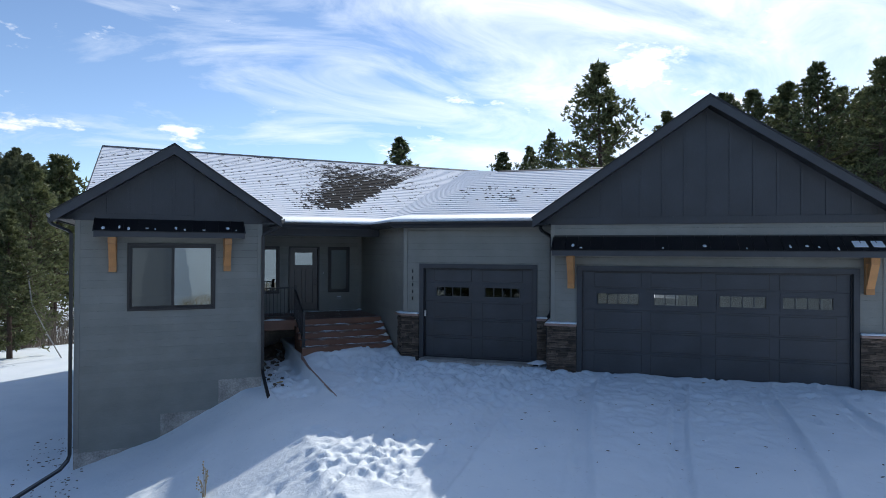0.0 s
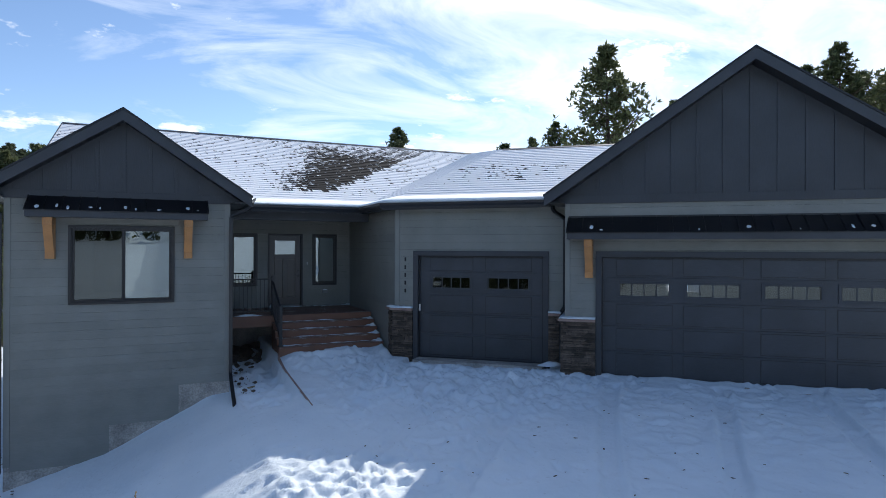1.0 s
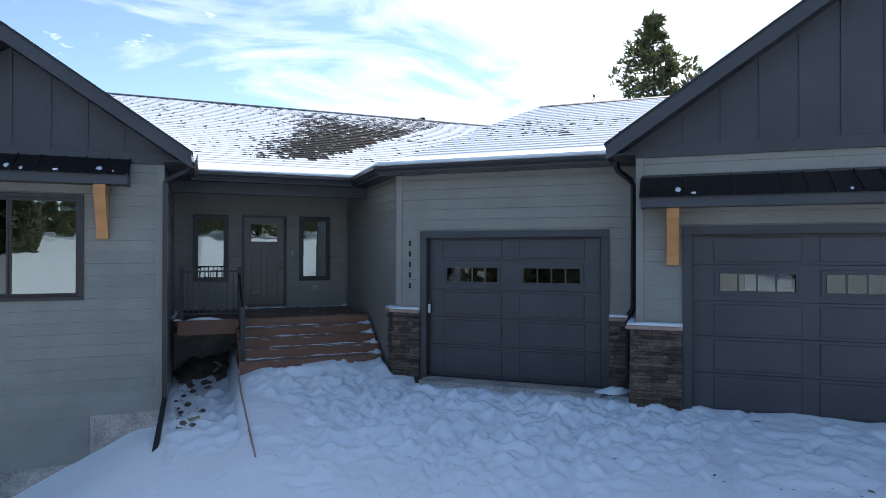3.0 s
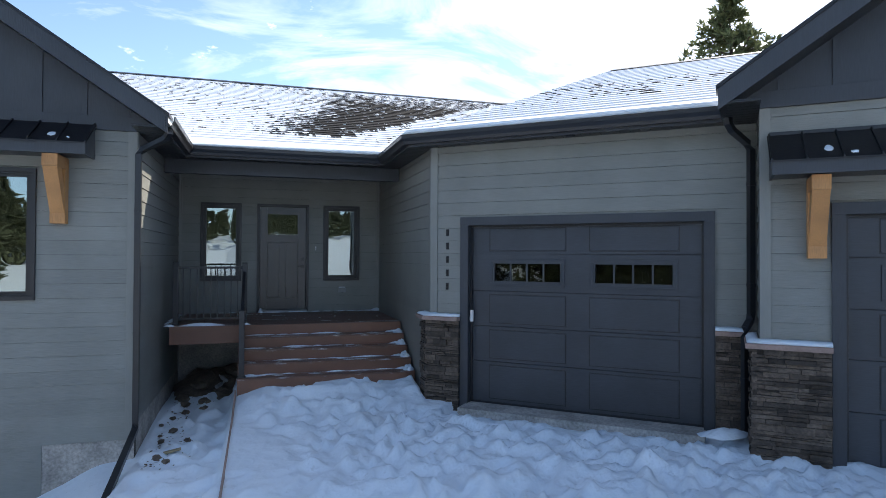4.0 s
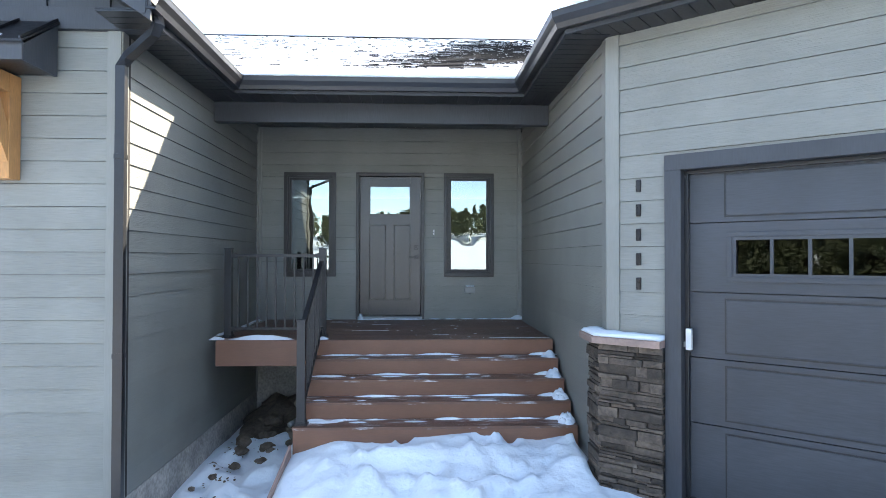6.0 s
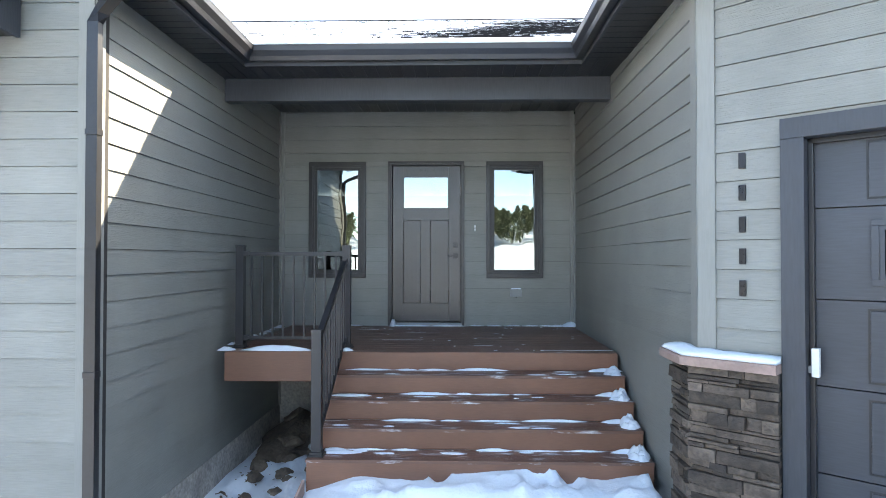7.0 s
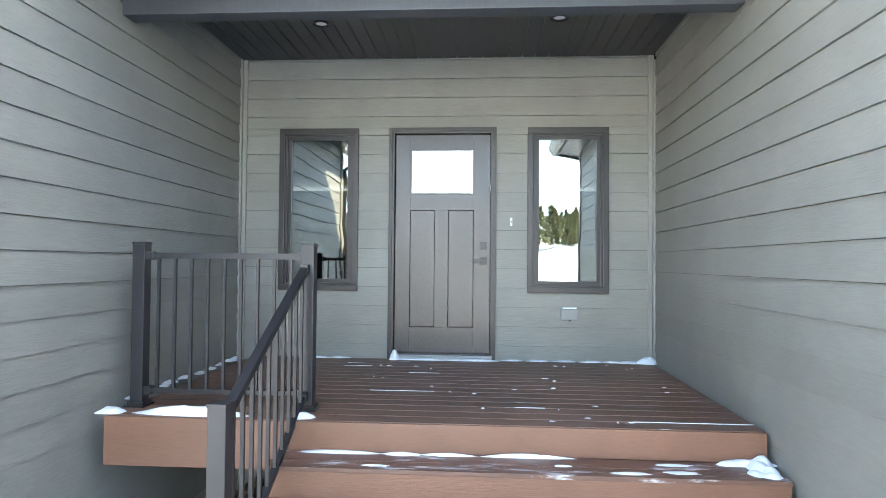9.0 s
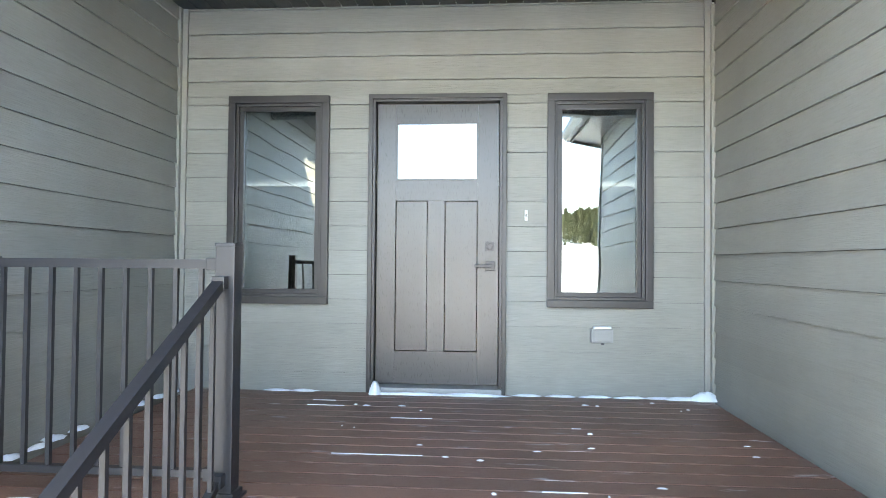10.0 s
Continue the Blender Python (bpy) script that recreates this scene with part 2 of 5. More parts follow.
def slab(corners, thick, bm=None):
    """A plane polygon given a thickness straight down."""
    bm = bm or bmesh.new()
    top = [bm.verts.new(c) for c in corners]
    low = [bm.verts.new((c[0], c[1], c[2] - thick)) for c in corners]
    n = len(corners)
    bm.faces.new(top); bm.faces.new(low)
    for i in range(n):
        bm.faces.new((top[i], top[(i + 1) % n], low[(i + 1) % n], low[i]))
    bmesh.ops.recalc_face_normals(bm, faces=bm.faces)
    return bm


def sweep(points, w, d, bm=None, side=None):
    """A rectangular tube along a line of points."""
    bm = bm or bmesh.new()
    pts = [Vector(p) for p in points]
    rings = []
    for i, p in enumerate(pts):
        a = pts[max(i - 1, 0)]; b = pts[min(i + 1, len(pts) - 1)]
        t = (b - a).normalized()
        s = Vector(side) if side else (t.cross(Vector((0, 0, 1))) if abs(t.z) < 0.95 else Vector((1, 0, 0)))
        s = (s - t * s.dot(t)).normalized()
        u = s.cross(t).normalized()
        rings.append([bm.verts.new(p + s * (w / 2 * k) + u * (d / 2 * j)) for k, j in ((-1, -1), (1, -1), (1, 1), (-1, 1))])
    for r0, r1 in zip(rings, rings[1:]):
        for k in range(4):
            bm.faces.new((r0[k], r0[(k + 1) % 4], r1[(k + 1) % 4], r1[k]))
    bm.faces.new(rings[0]); bm.faces.new(rings[-1])
    bmesh.ops.recalc_face_normals(bm, faces=bm.faces)
    return bm


# the plan: the house stands along x and y, the garage wing is turned
A = radians(41.46)
GD = Vector((math.cos(A), -math.sin(A), 0))
GN = Vector((-math.sin(A), -math.cos(A), 0))
GO = Vector((5.685, 13.733, 0))
GM = Matrix.Translation(GO) @ Matrix.Rotation(-A, 4, "Z")
WX0, WX1, WY = -2.575, 1.69, 13.75      # wing with the large window
PX1, PY = 5.685, 18.04                  # porch: end wall and door wall
DECK_Z = 0.86
BIG_V = -0.72                          # the double garage stands this far forward
BIG_U0, BIG_U1 = 4.325, 11.80
LAP = 0.1845


def cells(x0, x1, z0, z1, holes):
    """The rectangle without its holes, as smaller rectangles."""
    zs = sorted({z0, z1, *(min(max(v, z0), z1) for h in holes for v in h[2:])})
    out = []
    for a, b in zip(zs, zs[1:]):
        if b - a < 0.004:
            continue
        spans = [(x0, x1)]
        for h in holes:
            if h[2] < (a + b) / 2 < h[3]:
                spans = [piece for s, e in spans for piece in ((s, min(e, h[0])), (max(s, h[1]), e)) if piece[1] - piece[0] > 0.01]
        out += [(s, e, a, b) for s, e in spans]
    return out


def wall(name, m, x0, x1, z0, z1, holes, label, thick=0.16, boards=True, lap_from=None, side_trim=(0, 0), base=None, core=None):
    """A framed wall in its own axes (x along it, y into the house) with lap boards on its face.
    base(x) gives the lower end of the boards."""
    ob = empty(name, m, label, "wall", kind="structure")
    bm = bmesh.new()
    c0, c1 = core or (x0, x1)
    for s, e, a, b in cells(c0, c1, z0, z1, holes):
        add_box(bm, s, e, 0.022, thick, a, b)
    part("wall_core", bm, M_BACK, ob)
    if not boards:
        return ob
    start = lap_from if lap_from is not None else z0
    rng = random.Random(name)
    k = 0
    while start + k * LAP < z1 - 0.01:
        a, b = start + k * LAP, min(start + (k + 1) * LAP, z1)
        k += 1
        for s, e, c, d in cells(x0 + side_trim[0], x1 - side_trim[1], a, b, holes):
            spans = [(s, e)]
            if e - s > 4.6:
                j = s + rng.uniform(0.25, 0.75) * (e - s)
                spans = [(s, j - 0.001), (j + 0.001, e)]
            for s2, e2 in spans:
                if base is not None:
                    lows = base((s2 + e2) / 2)
                    if d <= lows:
                        continue
                bm = bmesh.new()
                f0 = 0.013 * (c - a) / LAP
                f1 = 0.013 * (d - a) / LAP
                low = c
                # gap at the top bares the dark core as a painted lap shadow
                high = d - (0.0028 if d > b - 0.002 else 0.0)
                quad = [(f0, low), (f1, high), (0.024, high), (0.024, low)]
                prism(quad, "x", s2, e2, bm)
                part("siding_board", bm, M_SIDING, ob)
    return ob


def at(m, x, y=0.0, z=0.0):
    return m @ Matrix.Translation((x, y, z))

# ---- ground ----


def smooth(a, b, v):
    t = min(1.0, max(0.0, (v - a) / (b - a)))
    return t * t * (3 - 2 * t)


def ground_height(x, y):
    """Drive and path fall gently from the doors; the plot drops past the path's edge, and wooded hills rise further out."""
    d = max(0.0, 2.9 - x)
    drop = 0.2 * smooth(9.0, 13.0, y) * smooth(0.0, 0.10 + 1.2 * smooth(12.5, 8.5, y), d)
    left = -drop - 0.09 * min(d, 1.2) - 0.47 * min(max(d - 1.1, 0.0), 2.6) - 0.31 * min(max(d - 3.7, 0.0), 2.2)
    v = (max(x, 2.9) - GO.x) * math.sin(A) + (y - GO.y) * math.cos(A)
    hollow = -0.20 * smooth(2.95, 2.75, x) * smooth(1.2, 1.8, x) * smooth(12.6, 14.2, y)
    z = left + hollow - 0.06 - 0.07 * min(max(-v, 0.0), 16.0) + 0.08 * smooth(13.4, 14.3, y) * smooth(5.4, 4.6, x)
    r = math.hypot(x - 3, y - 12)
    az = math.degrees(math.atan2(y - 12, x - 3))
    if r > 24:
        dip = -3.0 * smooth(24, 42, r) * smooth(70, 110, az) if az > 0 else 0.0
        high = 0.16 * smooth(93, 104, az) + 0.04
        if az < 40:
            high = 0.10
        if az < -60 or az > 165:
            high = 0.17 - 0.085 * smooth(-122, -108, az) * (1.0 if az < 0 else 0.0)
        z += dip + high * max(0.0, min(r, 190.0) - 40)
        if az > -20 and az < 75:
            z += 2.5 * smooth(24, 45, r)
    return z


def footprints():
    """Prints by half-metre cell: trails to the steps, churned snow by the single garage, trampled spots further out."""
    rnd = random.Random(19)
    out = {}

    def put(x, y, a):
        if x < 3.9 and y > 10.4 and rnd.random() < 0.85:
            return
        out.setdefault((int(x // 0.5), int(y // 0.5)), []).append((x, y, math.cos(a), math.sin(a), rnd.uniform(0.14, 0.19), rnd.uniform(0.06, 0.085), rnd.uniform(0.028, 0.05)))

    for trail in range(9):
        x0, x1 = rnd.uniform(2.6, 6.0), rnd.uniform(3.4, 5.2)
        for k in range(16):
            t = k / 15
            x = x0 + (x1 - x0) * t + 0.13 * (-1) ** k + rnd.gauss(0, 0.08)
            put(x, 6.2 + 8.3 * t + rnd.gauss(0, 0.08), math.atan2(8.3, x1 - x0) + rnd.gauss(0, 0.25))
    for k in range(330):
        q = GM @ Vector((rnd.uniform(-0.8, 5.2), -0.5 - abs(rnd.gauss(0, 1.5)), 0))
        if q.x > 3.05:
            put(q.x, q.y, rnd.uniform(0, 6.3))
    for k in range(130):
        put(2.6 + rnd.gauss(0, 0.8), 7.1 + rnd.gauss(0, 0.7), rnd.uniform(0, 6.3))
    for k in range(40):
        t = k / 39
        put(-1.5 + 4.5 * t + rnd.gauss(0, 0.1), 10.2 + 1.4 * t + 0.14 * (-1) ** k + rnd.gauss(0, 0.1), 0.3 + rnd.gauss(0, 0.3))
    for k in range(120):
        q = GM @ Vector((rnd.uniform(4.5, 11.5), -0.7 - abs(rnd.gauss(0, 1.2)), 0))
        put(q.x, q.y, rnd.uniform(0, 6.3))
    return out


PRINTS = footprints()


def snow_relief(x, y):
    """Footprints on the path, churned snow by the doors, tyre ruts down the drive, soft drifts elsewhere."""
    v = Vector((x, y, 0))
    z = 0.06 * noise.noise(v * 0.35) + 0.03 * noise.noise(v * 1.1) + 0.012 * noise.noise(v * 4.0)
    q = GM.inverted() @ Vector((x, y, 0))
    trod = 0.0
    if x > 2.9:
        trod = smooth(14.8, 14.0, y) * smooth(2.95, 3.3, x) * smooth(-9.0, -3.0, q.y) * (0.25 + 0.75 * smooth(-0.25, -1.0, q.y))
        trod *= 0.12 + 0.88 * smooth(-0.16, 0.10, noise.noise(v * 0.5 + Vector((4, 1, 0))) + 0.5 * smooth(-4.0, -1.0, q.y))
    trod = max(trod, 0.45 * smooth(1.9, 0.7, math.hypot((x - 2.7) / 1.1, y - 7.2)))
    if trod > 0.01:
        a = noise.noise(v * 1.9); b = noise.noise(v * 3.4 + Vector((3, 7, 1))); c = noise.noise(v * 5.6 + Vector((1, 2, 5)))
        trod *= 1.0 - 0.6 * smooth(4.3, 5.2, q.x)
        z += trod * (0.03 * a + 0.075 * smooth(-0.12, 0.42, b) + 0.05 * smooth(-0.05, 0.5, c) - 0.045)
    if 2.9 < x < 5.6 and 13.1 < y < 14.9:
        z += smooth(13.2, 14.3, y) * smooth(2.9, 3.3, x) * (0.06 + 0.10 * max(0.0, noise.noise(v * 1.7 + Vector((8, 2, 0))) + 0.35) + 0.09 * max(0.0, noise.noise(v * 6.0)))
    if 0.4 < q.x < 3.95 and q.y > -0.8:
        z -= 0.11 * smooth(-0.62, -0.38, q.y + 0.10 * noise.noise(v * 2.0))
    if 1.8 < x < 2.84 and y > 11.5:
        z += 0.09 * smooth(-0.1, 0.4, noise.noise(v * 3.5)) + 0.06 * max(0.0, noise.noise(v * 6.0)) - 0.06 + 0.015 * noise.noise(v * 14.0)
    cx, cy = int(x // 0.5), int(y // 0.5)
    for i in (-1, 0, 1):
        for j in (-1, 0, 1):
            for fx, fy, ca, sa, la, lb, deep in PRINTS.get((cx + i, cy + j), ()):
                dx, dy = x - fx, y - fy
                e = math.hypot((dx * ca + dy * sa) / la, (dy * ca - dx * sa) / lb)
                if e < 1.0:
                    z -= deep * (1 - e ** 3)
                elif e < 1.9:
                    z += 0.28 * deep * (1 - abs(e - 1.4) / 0.5)
    for u in (5.6, 7.3, 8.9, 10.6, 2.0, 3.4):
        w = abs(q.x - u - 0.25 * math.sin(q.y * 0.35 + u))
        if w < 0.3 and q.y < -1.2:
            rut = smooth(0.17, 0.11, w) * smooth(-1.0, -2.0, q.y)
            z += -0.05 * rut + 0.012 * rut * math.sin(q.y * 60) + 0.025 * smooth(0.3, 0.2, w) * smooth(0.12, 0.2, w)
    return z


def ground_sheet():
    xs = [-400, -300, -220, -160, -120, -90, -70, -55, -43, -34, -27, -21, -17, -14, -11.5, -9.5] + [-8 + 0.4 * i for i in range(10)] + [-4 + 0.1 * i for i in range(56)] + [1.6 + 0.045 * i for i in range(276)] + [14 + 0.4 * i for i in range(10)] + [18.5, 21, 24, 28, 33, 40, 50, 62, 78, 100, 130, 170, 230, 310, 400]
    ys = [-400, -300, -220, -160, -120, -90, -70, -55, -43, -34, -27, -21, -16, -12, -9, -7, -5, -4, -3, -2, -1, 0, 0.5, 1.0, 1.5] + [2 + 0.1 * i for i in range(30)] + [5 + 0.045 * i for i in range(226)] + [15.2 + 0.1 * i for i in range(16)] + [16.8 + 0.4 * i for i in range(8)] + [20.5, 22, 24, 26, 28, 30, 32, 34, 37, 40, 44, 50, 58, 68, 80, 95, 115, 140, 180, 240, 320, 400]
    verts, faces = [], []
    for y in ys:
        for x in xs:
            z = ground_height(x, y)
            if -8 < x < 18 and -4 < y < 17:
                z += snow_relief(x, y)
            elif abs(x) + abs(y) > 60:
                z += 2.0 * noise.noise(Vector((x, y, 0)) * 0.03)
            verts.append((x, y, z))
    w = len(xs)
    for j in range(len(ys) - 1):
        for i in range(w - 1):
            faces.append((j * w + i, j * w + i + 1, (j + 1) * w + i + 1, (j + 1) * w + i))
    me = bpy.data.meshes.new("ground")
    me.from_pydata(verts, [], faces)
    me.polygons.foreach_set("use_smooth", [True] * len(me.polygons))
    me.materials.append(M_GROUND)
    return tagged(new("ground", me), "snow covered ground with footprints and tyre ruts", "snow", kind="structure")


ground_sheet()

# ---- walls ----
WIN = (-1.47, 0.542, 1.444, 3.101)
SIDE1, DOOR, SIDE2 = (2.08, 2.86, 1.507, 3.088), (3.165, 4.20, DECK_Z, 3.09), (4.50, 5.265, 1.507, 3.088)


MW = pose(WX0, WY, 0)
w = wall("wall_front", MW, 0, WX1 - WX0, -2.4, 3.72, [(WIN[0] - WX0, WIN[1] - WX0, WIN[2], WIN[3])], "grey lap-sided front wall of the wing", boards=False)
k = 0
SILL = 1.833 - 20 * LAP
while SILL + k * LAP < 3.70:
    z0, z1 = SILL + k * LAP, min(SILL + (k + 1) * LAP, 3.70)
    k += 1
    x0 = 0.11
    x1 = WX1 - WX0 - 0.11
    if z1 < -0.98:
        x1 = 1.86
    elif z1 < -0.38:
        x1 = 3.21
    for s, e, c, d in cells(x0, x1, z0, z1, [(WIN[0] - WX0, WIN[1] - WX0, WIN[2], WIN[3])]):
        f0, f1 = 0.012 * (c - z0) / LAP, 0.012 * (d - z0) / LAP
        part("siding_board", prism([(f0, c), (f1, d - 0.0028 * (d == z1)), (0.024, d - 0.0028 * (d == z1)), (0.024, c)], "x", s, e), M_SIDING, w)
for xa in (0.0, WX1 - WX0 - 0.11):
    part("corner_trim", box(xa, xa + 0.11, -0.012, 0.03, -1.76 if xa == 0 else -0.38, 3.70, 0.003), M_TRIM, w)
part("foundation", box(0.0, WX1 - WX0, 0.0172, 0.0212, -2.4, -0.2), M_CONCRETE, w, "bare weathered concrete foundation")

wall("wall_wing_side", pose(WX1, WY, 0, 0, 0, 90), 0.0, PY - WY, -0.9, 3.79, [], "grey lap-sided wall beside the porch", lap_from=1.833 - 11 * LAP, side_trim=(0.10, 0.05), core=(0.17, PY - WY))
w = bpy.data.objects["wall_wing_side"]
part("corner_trim", box(0.0, 0.10, -0.012, 0.03, -0.22, 3.70, 0.003), M_TRIM, w)
part("corner_trim", box(PY - WY - 0.05, PY - WY, -0.012, 0.03, -0.22, 3.775, 0.003), M_TRIM, w)
part("foundation", box(0.12, PY - WY, -0.002, 0.02, -1.0, -0.20), M_CONCRETE, w)

MD = pose(WX1, PY, 0)
local = lambda h: (h[0] - WX1, h[1] - WX1, h[2], h[3])
w = wall("wall_entrance", MD, 0, PX1 - WX1, -0.7, 3.79, [local(SIDE1), local(DOOR), local(SIDE2)], "grey lap-sided entrance wall under the porch", lap_from=3.21 - 14 * LAP, side_trim=(0.05, 0.05))
for xa in (0.0, PX1 - WX1 - 0.05):
    part("corner_trim", box(xa, xa + 0.05, -0.014, 0.03, 0.5, 3.775, 0.003), M_TRIM, w)
part("foundation", box(0.0, PX1 - WX1, -0.004, 0.02, -0.8, 0.35), M_CONCRETE, w)

MP = pose(PX1, PY, 0, 0, 0, -90)
w = wall("wall_porch_end", MP, 0, PY - GO.y, -0.4, 3.79, [], "grey lap-sided end wall of the porch", lap_from=2.456 - 15 * LAP, side_trim=(0.05, 0.10))
part("corner_trim", box(PY - GO.y - 0.10, PY - GO.y, -0.012, 0.03, 1.0, 3.64, 0.003), M_TRIM, w)
part("corner_trim", box(0, 0.05, -0.014, 0.03, 0.5, 3.72, 0.003), M_TRIM, w)

SG = (0.491, 3.871, -0.35, 2.59)     # single garage door with its casing
BG = (4.99, 11.235, -0.35, 2.594)
w = wall("wall_garage", GM, 0.0, BIG_U0, -0.35, 3.72, [SG], "grey lap-sided wall of the single garage", lap_from=2.254 - 14 * LAP, side_trim=(0.11, 0.0))
part("corner_trim", box(0.0, 0.11, -0.013, 0.03, 1.1, 3.70, 0.003), M_TRIM, w)
w = wall("wall_garage_step", GM @ pose(BIG_U0, 0, 0, 0, 0, -90), 0.0, -BIG_V, -0.35, 3.72, [], "short grey return wall between the garages", lap_from=2.254 - 14 * LAP, core=(0.0, -BIG_V - 0.17))
w = wall("wall_double_garage", GM @ pose(0, BIG_V, 0), BIG_U0, BIG_U1, -0.35, 3.80, [BG], "grey lap-sided wall of the double garage", lap_from=2.254 - 14 * LAP, side_trim=(0.11, 0.11))
for xa in (BIG_U0, BIG_U1 - 0.11):
    part("corner_trim", box(xa, xa + 0.11, -0.012, 0.03, 1.0, 3.74, 0.003), M_TRIM, w)

# plain outer walls that close the house
shell = empty("wall_rear", None, "plain grey outer walls behind the house", "wall", kind="structure")
part("wall_core", box(WX0, WX0 + 0.16, WY + 0.17, 28.6, -2.4, 3.72), M_SIDING, shell)
part("wall_core", box(WX0, 16.0, 28.6, 28.76, -2.4, 3.72), M_SIDING, shell)
part("wall_core", box(16.0, 16.16, 16.5, 28.6, -2.4, 3.72), M_SIDING, shell)
bm = bmesh.new()
add_box(bm, BIG_U1 - 0.16, BIG_U1, BIG_V + 0.17, 9.0, -0.35, 3.72)
for c0, c1, c2, c3 in cells(-3.0, BIG_U1, -0.3, 3.72, [(6.9, 8.1, 1.15, 2.2)]):
    add_box(bm, c0, c1, 9.0, 9.16, c2, c3)
ob = part("wall_core", bm, M_SIDING, shell)
ob.matrix_basis = GM
ob = part("floor_slab", box(0.4, BIG_U1 - 0.2, 0.75, 8.98, -0.3, -0.16), M_CONCRETE, shell)
ob.matrix_basis = GM
ob = part("floor_slab", box(BIG_U0 + 0.3, BIG_U1 - 0.2, 0.30, 0.748, -0.3, -0.16), M_CONCRETE, shell)
ob.matrix_basis = GM
part("floor_slab", box(WX0 + 0.2, 15.9, PY + 0.2, 28.5, 0.6, 0.8), M_PLAIN, shell)

# ---- roofs ----
PITCH = 0.431
EAVE_Y, EAVE_X, EAVE_Z = 15.48, 5.29, 3.755
RIDGE_Y = 22.32
RIDGE_Z = EAVE_Z + PITCH * (RIDGE_Y - EAVE_Y)
GS0 = -0.39                              # garage eave in its own axes
GRIDGE_V = GS0 + 4.62
GRIDGE_Z = EAVE_Z + PITCH * (GRIDGE_V - GS0)


COURSE = 0.19


def roof_material(name, patch):
    """Dark shingle courses under thin snow that melts off from each butt edge upwards and in one bare patch."""
    m = bpy.data.materials.new(name)
    m.use_nodes = True
    n, l = m.node_tree.nodes, m.node_tree.links
    p = n["Principled BSDF"]
    co = n.new("ShaderNodeTexCoord")
    sep = n.new("ShaderNodeSeparateXYZ"); l.new(co.outputs["Object"], sep.inputs[0])

    def math_node(op, a, b=None):
        q = n.new("ShaderNodeMath"); q.operation = op
        for k, v in enumerate((a, b)):
            if v is None:
                continue
            if isinstance(v, (int, float)):
                q.inputs[k].default_value = v
            else:
                l.new(v, q.inputs[k])
        return q.outputs[0]

    rise = math_node("DIVIDE", sep.outputs["Y"], COURSE)
    course, step = math_node("FRACT", rise), math_node("FLOOR", rise)
    tabs = n.new("ShaderNodeCombineXYZ")
    l.new(math_node("MULTIPLY", sep.outputs["X"], 5.5), tabs.inputs[0]); l.new(math_node("MULTIPLY", step, 5.17), tabs.inputs[1])
    a = n.new("ShaderNodeTexNoise"); a.inputs["Scale"].default_value = 1.0; a.inputs["Detail"].default_value = 2.5; a.inputs["Roughness"].default_value = 0.6
    l.new(tabs.outputs[0], a.inputs["Vector"])
    big = n.new("ShaderNodeTexNoise"); big.inputs["Scale"].default_value = 0.8; big.inputs["Detail"].default_value = 4.0
    l.new(co.outputs["Object"], big.inputs["Vector"])
    # bare ground of shingles between the straight lines given: each (x, y, constant, softness)
    bare = None
    for ax, ay, c0, soft in patch[0]:
        side = math_node("ADD", math_node("MULTIPLY", sep.outputs["X"], ax), math_node("ADD", math_node("MULTIPLY", sep.outputs["Y"], ay), c0))
        side = math_node("DIVIDE", side, soft)
        bare = side if bare is None else math_node("MINIMUM", bare, side)
    bare = math_node("MAXIMUM", math_node("MINIMUM", bare, 1.0), 0.0)
    melt = math_node("MULTIPLY", math_node("SUBTRACT", a.outputs["Fac"], 0.5), 4.6)
    melt = math_node("ADD", melt, math_node("MULTIPLY", math_node("SUBTRACT", big.outputs["Fac"], 0.5), 1.5))
    melt = math_node("ADD", melt, math_node("SUBTRACT", math_node("MULTIPLY", bare, patch[1]), patch[2]))
    keep = math_node("SUBTRACT", math_node("MULTIPLY", course, 1.0), melt)
    # snow lies deeper along the eave
    low = n.new("ShaderNodeMapRange"); low.inputs["From Min"].default_value = 1.15; low.inputs["From Max"].default_value = 0.75
    low.inputs["To Min"].default_value = 0.0; low.inputs["To Max"].default_value = 2.5
    l.new(sep.outputs["Y"], low.inputs["Value"])
    keep = math_node("ADD", keep, low.outputs[0])
    fac = n.new("ShaderNodeMapRange"); fac.inputs["From Min"].default_value = -0.03; fac.inputs["From Max"].default_value = 0.05
    l.new(keep, fac.inputs["Value"])
    tab = n.new("ShaderNodeTexNoise"); tab.inputs["Scale"].default_value = 40.0
    l.new(co.outputs["Object"], tab.inputs["Vector"])
    shingle = ramp_node(n, l, tab.outputs["Fac"], [(0.3, (0.012, 0.012, 0.013)), (0.7, (0.030, 0.029, 0.031))])
    mx = n.new("ShaderNodeMix"); mx.data_type = "RGBA"
    l.new(fac.outputs[0], mx.inputs["Factor"]); l.new(shingle, mx.inputs[6]); mx.inputs[7].default_value = (0.84, 0.86, 0.89, 1)
    l.new(mx.outputs[2], p.inputs["Base Color"])
    p.inputs["Roughness"].default_value = 0.9
    p.inputs["Specular IOR Level"].default_value = 0.15
    bp = n.new("ShaderNodeBump"); bp.inputs["Strength"].default_value = 0.6; bp.inputs["Distance"].default_value = 0.015
    l.new(fac.outputs[0], bp.inputs["Height"]); l.new(bp.outputs[0], p.inputs["Normal"])
    return m


